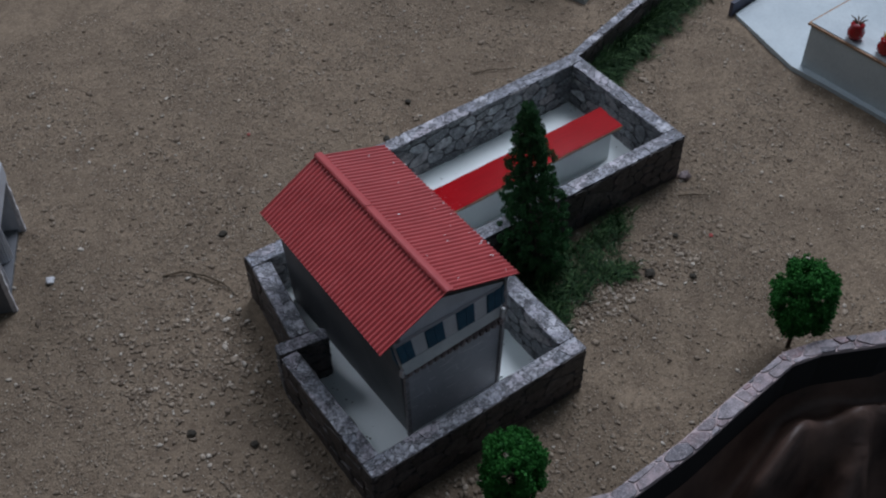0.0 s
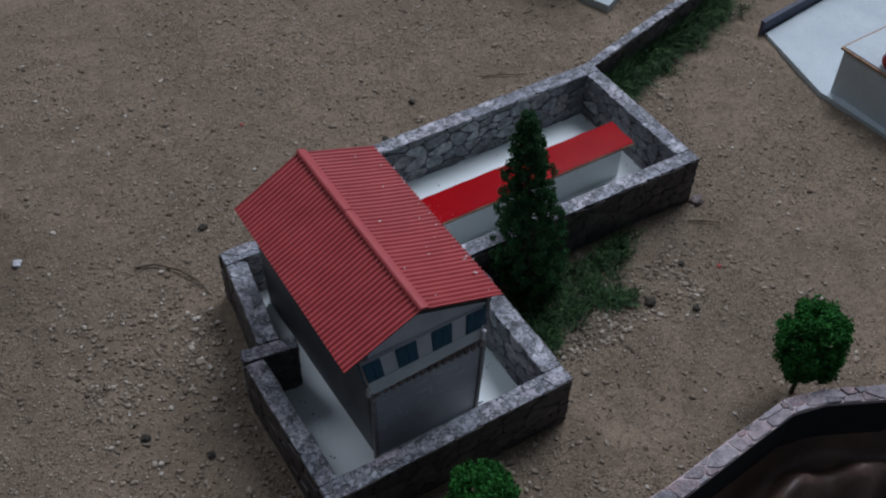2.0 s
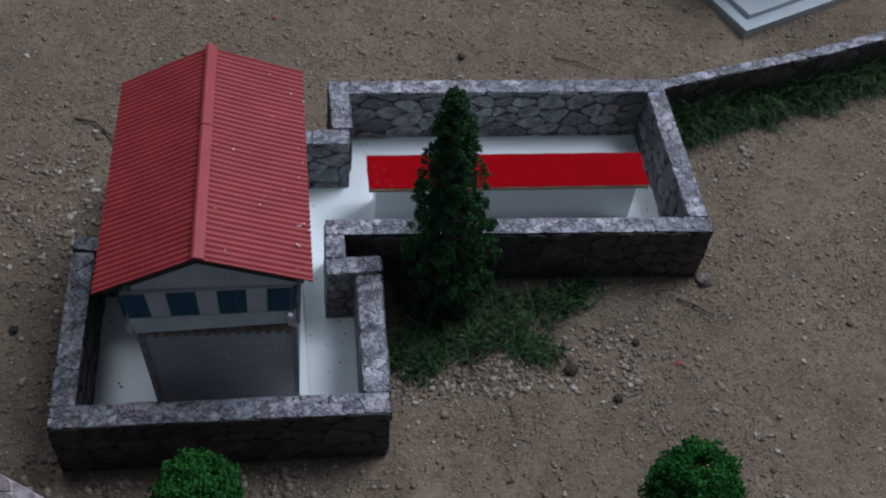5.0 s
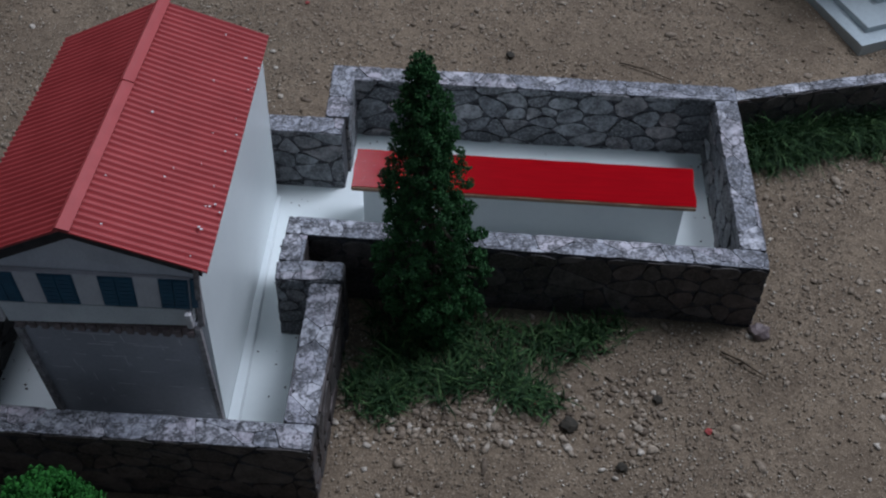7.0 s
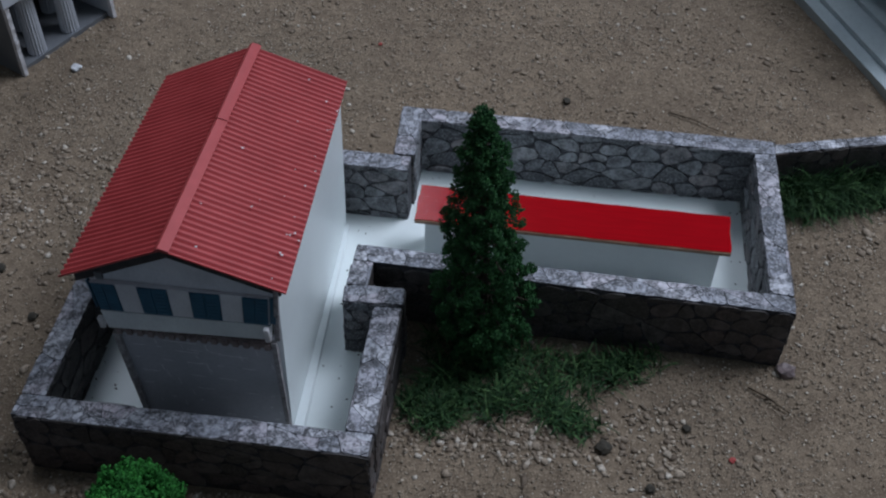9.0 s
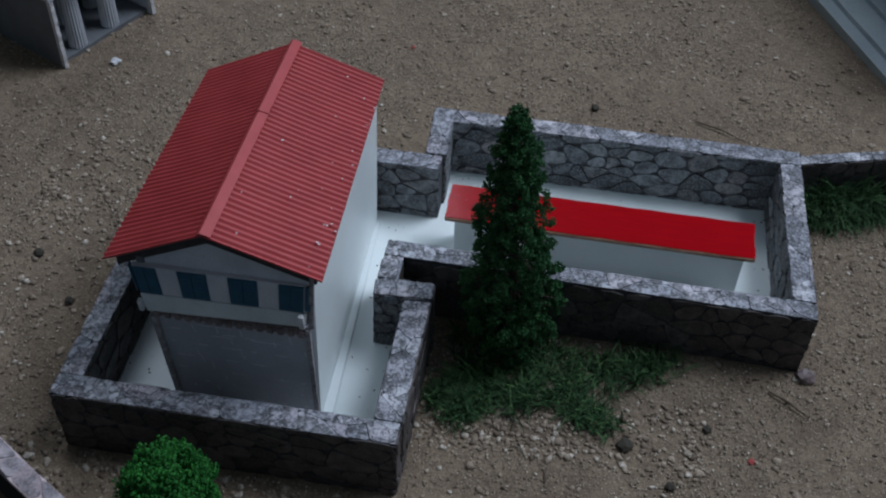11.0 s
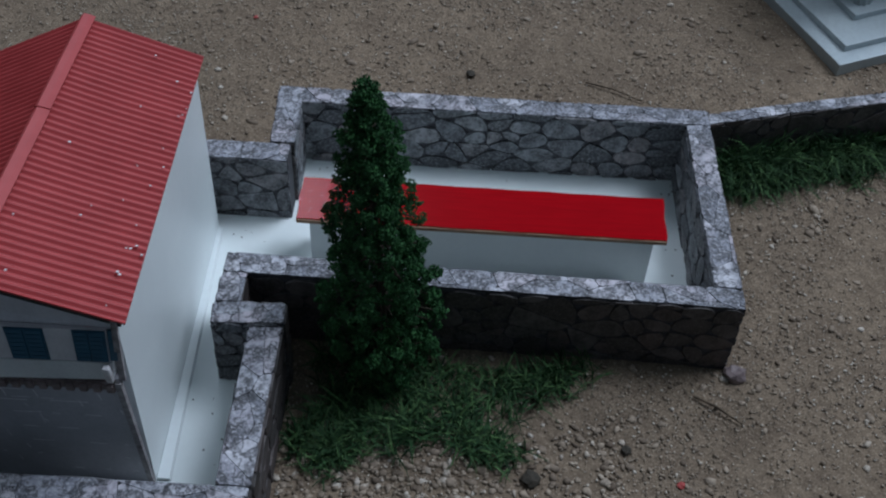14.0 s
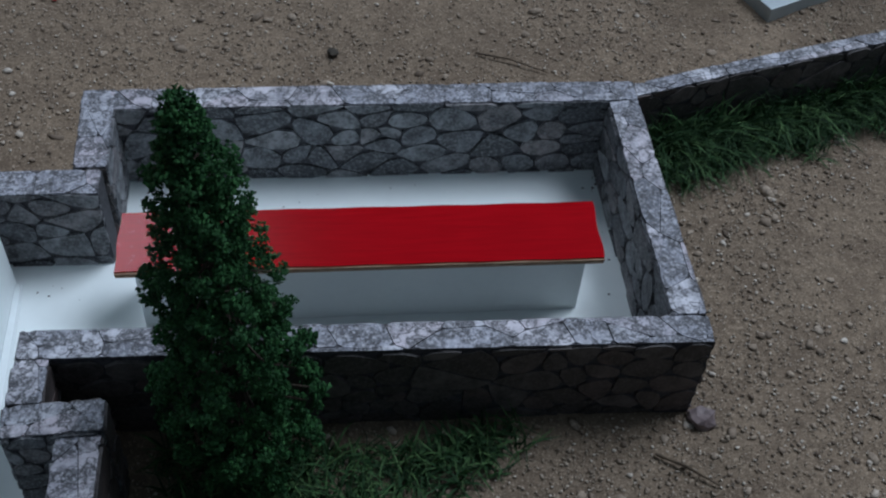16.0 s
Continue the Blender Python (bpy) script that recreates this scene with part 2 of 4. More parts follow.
def hexa(lo, hi, bm=None):
    """A closed solid between two quads of 3D corners."""
    bm = bm or bmesh.new()
    a = [bm.verts.new(p) for p in lo]
    b = [bm.verts.new(p) for p in hi]
    bm.faces.new(list(reversed(a)))
    bm.faces.new(b)
    for i in range(4):
        j = (i + 1) % 4
        bm.faces.new((a[i], a[j], b[j], b[i]))
    bmesh.ops.recalc_face_normals(bm, faces=bm.faces)
    return bm


def lathe(profile, seg=20, flutes=0, depth=0.0, bm=None):
    """A turned solid from (radius, z) pairs, with flutes cut in where flutes is set."""
    bm = bm or bmesh.new()
    rings = []
    for r, z in profile:
        ring = []
        for i in range(seg):
            a = 2 * math.pi * i / seg
            rr = r * (1 - depth * (0.5 + 0.5 * math.cos(flutes * a))) if flutes else r
            ring.append(bm.verts.new((rr * math.cos(a), rr * math.sin(a), z)))
        rings.append(ring)
    for a, b in zip(rings, rings[1:]):
        for i in range(seg):
            bm.faces.new((a[i], a[(i + 1) % seg], b[(i + 1) % seg], b[i]))
    bm.faces.new(list(reversed(rings[0])))
    bm.faces.new(rings[-1])
    return bm


def tube(points, radii, seg=7, bm=None):
    bm = bm or bmesh.new()
    rings = []
    for i, p in enumerate(points):
        p = Vector(p)
        d = (Vector(points[min(i + 1, len(points) - 1)]) - Vector(points[max(i - 1, 0)])).normalized()
        u = d.cross(Vector((0.3, 0.9, 0.2))).normalized()
        w = d.cross(u)
        rings.append([bm.verts.new(p + radii[i] * (math.cos(a) * u + math.sin(a) * w)) for a in [2 * math.pi * k / seg for k in range(seg)]])
    for a, b in zip(rings, rings[1:]):
        for i in range(seg):
            bm.faces.new((a[i], a[(i + 1) % seg], b[(i + 1) % seg], b[i]))
    bm.faces.new(list(reversed(rings[0])))
    bm.faces.new(rings[-1])
    bmesh.ops.recalc_face_normals(bm, faces=bm.faces)
    return bm


# ---- stonework: every stone is a thin raised plate with its own outline ----
def cells(w, h, cw, ch, rng, jitter=0.42, course=False):
    """Irregular convex stones that fill a w by h rectangle."""
    seeds, tries = [], 0
    want = max(2, round((w + 2 * cw) * (h + 2 * ch) / (cw * ch)))
    gap = 0.50
    while len(seeds) < want and tries < want * 40:
        tries += 1
        x, y = rng.uniform(-cw, w + cw), rng.uniform(-ch, h + ch)
        if course:
            y = (round(y / ch) + rng.gauss(0, 0.17)) * ch
        room = gap * rng.choice((0.75, 1.0, 1.5)) ** 2
        if all(((x - a) / cw) ** 2 + ((y - b) / ch) ** 2 > room * room * (0.6 + 0.8 * jitter) for a, b in seeds):
            seeds.append((x, y))
    out = []
    reach = 3.0 * max(cw, ch)
    for a in seeds:
        poly = [(0, 0), (w, 0), (w, h), (0, h)]
        for b in seeds:
            if b is a or abs(a[0] - b[0]) > reach or abs(a[1] - b[1]) > reach:
                continue
            k2 = (cw / ch) ** 1.3
            mx, my, dx, dy = (a[0] + b[0]) / 2, (a[1] + b[1]) / 2, b[0] - a[0], (b[1] - a[1]) * k2
            clipped = []
            for k, p in enumerate(poly):
                q = poly[(k + 1) % len(poly)]
                sp, sq = (p[0] - mx) * dx + (p[1] - my) * dy, (q[0] - mx) * dx + (q[1] - my) * dy
                if sp <= 0:
                    clipped.append(p)
                if sp * sq < 0:
                    f = sp / (sp - sq)
                    clipped.append((p[0] + f * (q[0] - p[0]), p[1] + f * (q[1] - p[1])))
            poly = clipped
            if len(poly) < 3:
                break
        if len(poly) >= 3:
            out.append(poly)
    return out


def rounded(poly, rng, wobble, cuts=(0.30, 0.24)):
    """Cut the corners of a stone's outline."""
    for cut in cuts:
        out = []
        for i, p in enumerate(poly):
            q = poly[(i + 1) % len(poly)]
            for f in (cut, 1 - cut):
                out.append((p[0] + f * (q[0] - p[0]) + rng.uniform(-wobble, wobble), p[1] + f * (q[1] - p[1]) + rng.uniform(-wobble, wobble)))
        poly = out
        if len(poly) > 11:
            break
    return poly


def stone_plates(parent, m, w, h, cw, ch, rng, material, joint=0.0005, depth=0.0004, jitter=0.42, course=False, cuts=(0.30, 0.24)):
    """Stones on the face whose lower left corner and axes are those of m (x along, y up, z outwards)."""
    for poly in cells(w, h, cw, ch, rng, jitter, course):
        cx, cy = sum(p[0] for p in poly) / len(poly), sum(p[1] for p in poly) / len(poly)
        size = sum(math.hypot(p[0] - cx, p[1] - cy) for p in poly) / len(poly)
        if size < 0.0011:
            continue
        poly = rounded(poly, rng, 0.00012, cuts)
        k0, k1 = 1 - joint / size * 0.7, 1 - joint / size * 1.5
        d = depth * rng.uniform(0.5, 1.3)
        bm = bmesh.new()
        lo = [bm.verts.new(m @ Vector((cx + (x - cx) * k0, cy + (y - cy) * k0, 0))) for x, y in poly]
        hi = [bm.verts.new(m @ Vector((cx + (x - cx) * k1, cy + (y - cy) * k1, d))) for x, y in poly]
        bm.faces.new(hi)
        for i in range(len(poly)):
            j = (i + 1) % len(poly)
            bm.faces.new((lo[i], lo[j], hi[j], hi[i]))
        part("stone", bm, material, parent)


def face_frame(origin, along, up):
    a, u = Vector(along).normalized(), Vector(up).normalized()
    n = a.cross(u)
    return Matrix(((a.x, u.x, n.x, origin[0]), (a.y, u.y, n.y, origin[1]), (a.z, u.z, n.z, origin[2]), (0, 0, 0, 1)))


H = 0.0350   # wall height over the sand


def stone_wall(name, label, p, q, thick, faces="fbt", h0=H, h1=H, seed=1, cap=(0.0150, 0.0095), z0=-0.002, ends="", dark_faces="fse"):
    """A wall whose right-hand face (seen walking from p to q: the outside one) runs from p to q; it is thick to the
    left.
    faces: f right-hand face, b left-hand face, t top; ends: s start, e end."""
    rng = random.Random(seed)
    wall = root(name, label, "stone wall", "stone walls round the courts", "structure")
    p, q = Vector((*p, 0)), Vector((*q, 0))
    d = (q - p).normalized()
    n = Vector((-d.y, d.x, 0))
    L = (q - p).length
    e = 0.0003
    lo = [p + n * e, q + n * e, q + n * (thick - e), p + n * (thick - e)]
    hi = [Vector((v.x, v.y, h - e)) for v, h in zip(lo, (h0, h1, h1, h0))]
    lo = [Vector((v.x, v.y, z0)) for v in lo]
    part("wall_core", hexa(lo, hi), M_JOINT, wall, "dark core of the stone wall")
    hm = min(h0, h1)
    for key, m, w in (("f", face_frame(p + n * e, d, (0, 0, 1)), L), ("b", face_frame(q + n * (thick - e), -d, (0, 0, 1)), L)):
        if key in faces:
            stone_plates(wall, m, w, hm - e, 0.0135, 0.0070, rng, M_BROWN_SHADED if key in dark_faces else M_FACE, 0.00030, 0.0008, 0.35, True)
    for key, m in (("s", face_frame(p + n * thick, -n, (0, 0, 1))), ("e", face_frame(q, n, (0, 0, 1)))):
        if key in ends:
            stone_plates(wall, m, thick, hm - e, 0.009, 0.0065, rng, M_BROWN_SHADED if key in dark_faces else M_FACE, 0.00036, 0.0006, 0.35, True)
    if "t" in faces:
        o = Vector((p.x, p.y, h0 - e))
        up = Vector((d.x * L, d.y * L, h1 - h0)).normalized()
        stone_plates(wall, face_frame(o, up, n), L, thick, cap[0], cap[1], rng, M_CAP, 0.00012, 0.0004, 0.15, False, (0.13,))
    return wall


# ---- ground ----
EDGE = [(-1.2, 0.10), (-0.25, -0.03), (-0.0313, -0.0137), (0.0037, -0.0358), (0.0465, -0.0608), (0.0890, -0.0780), (0.1400, -0.0764), (0.1870, -0.0709),
        (0.2204, -0.0674), (0.2404, -0.0719), (0.2737, -0.0882), (0.346, -0.101), (0.6, -0.11), (1.6, -0.15)]


def edge_y(x):
    for (x0, y0), (x1, y1) in zip(EDGE, EDGE[1:]):
        if x <= x1:
            return y0 + (y1 - y0) * (x - x0) / (x1 - x0)
    return EDGE[-1][1]


def lump(x, y):
    v = Vector((x, y, 0.3))
    return 0.0016 * noise.noise(v * 22) + 0.0007 * noise.noise(v * 90) + 0.0003 * noise.noise(v * 330)


def ground_sheet():
    """The sand, fine in the middle and coarse far out, up to the parapet at the board's edge."""
    xs = [-1.2, -0.9, -0.6, -0.45, -0.35] + [-0.28 + 0.0035 * i for i in range(246)] + [0.65, 0.8, 1.1, 1.6]
    fr = [0.0035 * i for i in range(190)] + [0.75, 0.9, 1.2, 1.7, 2.4]
    bm = bmesh.new()
    grid = [[bm.verts.new((x, edge_y(x) + f, lump(x, edge_y(x) + f) - 0.0006)) for x in xs] for f in fr]
    for a, b in zip(grid, grid[1:]):
        for i in range(len(xs) - 1):
            bm.faces.new((a[i], a[i + 1], b[i + 1], b[i]))
    ob = part("ground", bm, SAND, smooth=True)
    return tagged(ob, "brown sandy ground strewn with fine gravel", "ground", "", "structure")


ground_sheet()

COURTS = [(-0.002, 0.139, -0.002, 0.100), (0.009, 0.133, 0.09, 0.169), (0.1115, 0.304, 0.094, 0.206), (0.448, 0.8, 0.0, 0.215)]


def on_sand(x, y):
    if y < edge_y(x) + 0.004:
        return False
    for a, b, c0, d0 in COURTS:
        if a < x < b and c0 < y < d0:
            return False
    u, v = (x - 0.3785) * 0.910 + (y - 0.2815) * 0.415, -(x - 0.3785) * 0.415 + (y - 0.2815) * 0.910
    return not (u > 0 and v > 0)


def scatter(name, label, count, size, area, shape, seed, material, density=None, sunk=0.22):
    """Loose stones as one mesh: each one is a squashed, jittered lump."""
    rng = np.random.default_rng(seed)
    pr = random.Random(seed)
    if shape == "ico":
        t = (1 + 5 ** 0.5) / 2
        tv = np.array([(-1, t, 0), (1, t, 0), (-1, -t, 0), (1, -t, 0), (0, -1, t), (0, 1, t), (0, -1, -t), (0, 1, -t), (t, 0, -1), (t, 0, 1), (-t, 0, -1), (-t, 0, 1)]) / 1.9
        tf = [(0, 11, 5), (0, 5, 1), (0, 1, 7), (0, 7, 10), (0, 10, 11), (1, 5, 9), (5, 11, 4), (11, 10, 2), (10, 7, 6), (7, 1, 8),
              (3, 9, 4), (3, 4, 2), (3, 2, 6), (3, 6, 8), (3, 8, 9), (4, 9, 5), (2, 4, 11), (6, 2, 10), (8, 6, 7), (9, 8, 1)]
    else:
        tv = np.array([(1, 0, 0), (-1, 0, 0), (0, 1, 0), (0, -1, 0), (0, 0, 1), (0, 0, -1)], float)
        tf = [(0, 2, 4), (2, 1, 4), (1, 3, 4), (3, 0, 4), (2, 0, 5), (1, 2, 5), (3, 1, 5), (0, 3, 5)]
    places = []
    while len(places) < count:
        x, y = pr.uniform(area[0], area[1]), pr.uniform(area[2], area[3])
        if not on_sand(x, y):
            continue
        if density is not None and pr.random() > density(x, y):
            continue
        places.append((x, y))
    verts, faces = np.empty((count, len(tv), 3)), np.empty((count, len(tf), 3), int)
    for i, (x, y) in enumerate(places):
        s = size[0] + (size[1] - size[0]) * pr.random() ** 2.6
        v = tv * (1 + rng.uniform(-0.42, 0.42, (len(tv), 1))) * np.array([s * pr.uniform(0.8, 1.3), s * pr.uniform(0.6, 1.0), s * pr.uniform(0.35, 0.65)])
        a = pr.uniform(0, 6.28)
        r = np.array([[math.cos(a), -math.sin(a), 0], [math.sin(a), math.cos(a), 0], [0, 0, 1]])
        verts[i] = v @ r.T + (x, y, lump(x, y) - sunk * s)
        faces[i] = np.array(tf) + i * len(tv)
    me = bpy.data.meshes.new(name)
    nf = count * len(tf)
    me.vertices.add(count * len(tv))
    me.vertices.foreach_set("co", verts.ravel())
    me.loops.add(nf * 3)
    me.loops.foreach_set("vertex_index", faces.ravel().astype(np.int32))
    me.polygons.add(nf)
    me.polygons.foreach_set("loop_start", np.arange(0, nf * 3, 3, dtype=np.int32))
    me.update(calc_edges=True)
    me.materials.append(material)
    return tagged(new(name, me), label, "gravel", "", "stuff")


def patchy(x, y):
    return 0.25 + 0.9 * max(0.0, 0.5 + 1.3 * noise.noise(Vector((x * 16, y * 16, 4.0))))


scatter("fine_gravel", "fine brown and pale grains lying on the sand", 98000, (0.00026, 0.00072), (-0.20, 0.50, -0.085, 0.50), "oct", 3, GRAVEL, patchy)
scatter("gravel", "small brown grey and cream pebbles on the sand", 4600, (0.0006, 0.0019), (-0.20, 0.50, -0.085, 0.50), "ico", 5, CHIPS, patchy)
scatter("pebbles", "larger scattered dull brown pebbles on the sand", 220, (0.0015, 0.0032), (-0.18, 0.45, -0.08, 0.42), "ico", 8, CHIPS)

scatter("coarse_gravel", "coarse brown gravel banked before the house wall", 300, (0.0010, 0.0026), (-0.07, 0.10, -0.035, 0.006), "ico", 12, CHIPS)
scatter("coarse_gravel", "coarse dark gravel beside the shaded court wall", 700, (0.0008, 0.0022), (-0.075, 0.012, 0.03, 0.19), "ico", 13, CHIPS, patchy)
scatter("coarse_gravel", "pale gravel chips along the grass edge", 680, (0.0008, 0.0021), (0.139, 0.26, 0.028, 0.066), "ico", 14, CHIPS, patchy)

# ---- white base boards of the two courts ----
FZ = 0.003
fl = root("floor", "white painted board floor of the walled courts", "floor", "", "structure")
part("floor_board", prism([(0.004, 0.004), (0.132, 0.004), (0.132, 0.078), (0.118, 0.080), (0.118, 0.101), (0.297, 0.099), (0.297, 0.199), (0.125, 0.198), (0.125, 0.162), (0.024, 0.162), (0.016, 0.098), (0.004, 0.09)], -0.002, FZ), M_FLOOR, fl)

# ---- walls of the house court and of the long court ----
T = 0.0100
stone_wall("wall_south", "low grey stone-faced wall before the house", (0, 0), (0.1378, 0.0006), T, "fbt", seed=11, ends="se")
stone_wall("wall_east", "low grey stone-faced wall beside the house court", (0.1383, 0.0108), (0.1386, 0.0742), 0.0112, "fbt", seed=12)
stone_wall("wall_gate_east", "short stone-faced return wall at the court's gap", (0.1141, 0.0734), (0.1392, 0.0747), 0.0094, "fbt", 0.0362, 0.0362, seed=13, ends="se", dark_faces="be")
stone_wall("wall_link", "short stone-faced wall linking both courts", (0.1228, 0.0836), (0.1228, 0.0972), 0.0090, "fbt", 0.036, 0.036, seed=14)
# inner face in the dark print too: the house's shade as colour
stone_wall("wall_west", "low grey stone-faced wall on the house's shaded side", (0.0002, 0.0911), (0, 0.0102), 0.0098, "fbt", seed=15, dark_faces="fb")
stone_wall("wall_gate_west", "short crooked stone-faced return wall at the court's gap", (0.0006, 0.0926), (0.0280, 0.0880), 0.0078, "fbt", 0.0362, 0.0362, seed=16, ends="se", dark_faces="f")
# same here: shade on the inner face comes from the darker print
stone_wall("wall_west_back", "low stone-faced wall behind the house's side", (0.0199, 0.1583), (0.0114, 0.1003), 0.0110, "fbt", seed=17, dark_faces="fb")
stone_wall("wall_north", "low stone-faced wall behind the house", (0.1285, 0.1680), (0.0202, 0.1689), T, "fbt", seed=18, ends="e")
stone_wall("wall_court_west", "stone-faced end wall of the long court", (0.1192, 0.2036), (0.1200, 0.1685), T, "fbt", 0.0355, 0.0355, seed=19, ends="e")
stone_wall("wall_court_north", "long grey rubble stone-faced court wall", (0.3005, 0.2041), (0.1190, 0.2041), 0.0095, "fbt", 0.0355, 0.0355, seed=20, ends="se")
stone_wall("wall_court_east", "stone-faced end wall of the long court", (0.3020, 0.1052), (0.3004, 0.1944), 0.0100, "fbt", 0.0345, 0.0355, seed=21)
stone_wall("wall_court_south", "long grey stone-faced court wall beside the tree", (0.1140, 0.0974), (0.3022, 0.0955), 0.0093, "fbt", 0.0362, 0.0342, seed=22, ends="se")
for i, (a, b) in enumerate((((0.2965, 0.2048), (0.3405, 0.2177)), ((0.3405, 0.2177), (0.4057, 0.2348)), ((0.4057, 0.2348), (0.4782, 0.2583)))):
    stone_wall("wall_boundary_%d" % (i + 1), "low lilac-grey stone boundary wall above dark grass", a, b, 0.0062, "fbt", 0.0258, 0.0258, seed=30 + i, cap=(0.018, 0.0062))


# ---- parapet at the board's edge, with the crumpled paper slope below it ----
def parapet(seed):
    rng = random.Random(seed)
    wall = root("parapet", "low parapet of pink and grey stones in pale mortar", "parapet", "", "structure")
    top, th = 0.0345, 0.0088
    for a, b in zip(EDGE[1:-2], EDGE[2:-1]):
        p, q = Vector((*a, 0)), Vector((*b, 0))
        d = (q - p).normalized()
        n = Vector((-d.y, d.x, 0))
        p, q = p - n * (th * 0.55) - d * 0.0006, q - n * (th * 0.55) + d * 0.0006
        L = (q - p).length
        ring = (p, q, q + n * th, p + n * th)
        hi = [Vector((v.x, v.y, top + rng.uniform(-0.0007, 0.0007))) for v in ring]
        part("coping", hexa([Vector((v.x, v.y, top - 0.0022)) for v in ring], hi), M_PINKJOINT, wall, "pale pink mortar")
        # face below the coping is near-black to stand for its shade
        inner = (p + n * 0.0012, q + n * 0.0012, q + n * (th - 0.0004), p + n * (th - 0.0004))
        part("wall_core", hexa([Vector((v.x, v.y, -0.012)) for v in inner], [Vector((v.x, v.y, top - 0.0023)) for v in inner]), M_TABLE, wall, "parapet face with its shade as near-black")
        stone_plates(wall, face_frame((p.x, p.y, top + 0.0002), d, n), L, th, 0.0150, 0.0100, rng, M_EDGE, 0.0005, 0.0006, 0.35, False, (0.16,))
    return wall


parapet(41)


def slope():
    xs = [-0.5 + 0.006 * i for i in range(230)]
    bm = bmesh.new()
    rows = []
    for j in range(64):
        f = j / 63
        row = []
        for x in xs:
            y = edge_y(x) + 0.001 - 0.005 - 0.26 * f ** 1.15
            v = Vector((x * 9, y * 9, 2.0))
            w = v + Vector((0, 0, 3.1)) + 0.5 * Vector((noise.noise(v * 0.8), noise.noise(v * 0.8 + Vector((5, 5, 5))), 0))
            z = 0.004 - 0.30 * f ** 0.8 + (0.11 * (0.5 - abs(noise.noise(w * 1.1)) * 2) + 0.04 * (0.4 - abs(noise.noise(w * 2.9)) * 2)) * min(1, f * 5)
            z += 0.060 * math.exp(-((f - 0.13 - 0.03 * noise.noise(Vector((x * 11, 1, 1)))) / 0.045) ** 2) * (0.55 + noise.noise(Vector((x * 13, 7, 2))))
            row.append(bm.verts.new((x, y, min(z, 0.022))))
        rows.append(row)
    for a, b in zip(rows, rows[1:]):
        for i in range(len(xs) - 1):
            bm.faces.new((a[i], b[i], b[i + 1], a[i + 1]))
    ob = part("rock_slope", bm, M_CLIFF, smooth=True)
    return tagged(ob, "dark brown crumpled paper rock slope below the parapet", "slope", "", "structure")


slope()
tagged(part("floor_below", box(-2, 2.4, -2.2, 2.6, -0.46, -0.42), M_TABLE), "dark floor below the model's edge", "floor", "", "structure")


# added wall out of view, keeps ambient light off the model's left side
M_BLOCKER = painted("unseen_blocker_brown", (0.05, 0.045, 0.04), (0.075, 0.066, 0.058), 0.9, 4)
tagged(part("room_wall", box(-1.38, -1.30, -2.2, 2.6, -0.46, 2.6), M_BLOCKER), "unseen dull brown wall added to block ambient light", "wall", "", "structure")


# ---- the house ----
def corrugated(rf, rb, ef, eb, waves, amp):
    """A corrugated sheet between its ridge line and its eave, with thickness."""
    rf, rb, ef, eb = map(Vector, (rf, rb, ef, eb))
    n = (rb - rf).cross(ef - rf).normalized()
    if n.z < 0:
        n = -n
    steps = waves * 10
    bm = bmesh.new()
    top, low = [], []
    for i in range(steps + 1):
        u = i / steps
        r, e = rf.lerp(rb, u), ef.lerp(eb, u)
        off = amp * math.cos(2 * math.pi * waves * u)
        row = []
        for k in range(5):
            v = k / 4
            sag = -0.0006 * math.sin(math.pi * v) * math.sin(math.pi * u)
            row.append(r.lerp(e, v) + n * (off + sag))
        top.append([bm.verts.new(p) for p in row])
        low.append([bm.verts.new(p - n * 0.0007) for p in row])
    for a, b, la, lb in zip(top, top[1:], low, low[1:]):
        for k in range(4):
            bm.faces.new((a[k], b[k], b[k + 1], a[k + 1]))
            bm.faces.new((la[k + 1], lb[k + 1], lb[k], la[k]))

    def rim(*quad):
        bm.faces.new([bm.verts.new(v.co) for v in quad])

    for a, b, la, lb in zip(top, top[1:], low, low[1:]):
        rim(a[4], b[4], lb[4], la[4])
        rim(b[0], a[0], la[0], lb[0])
    for t, l in ((top[0], low[0]), (top[-1], low[-1])):
        for k in range(4):
            rim(t[k], t[k + 1], l[k + 1], l[k])
    for f in bm.faces:
        f.normal_update()
    return bm


RF, RB = (0.0630, 0.0245, 0.1093), (0.0643, 0.1487, 0.1050)
FL, BL = (0.0232, 0.0240, 0.0904), (0.0249, 0.1448, 0.0876)
FR, BR = (0.1068, 0.0232, 0.0955), (0.1052, 0.1436, 0.0952)


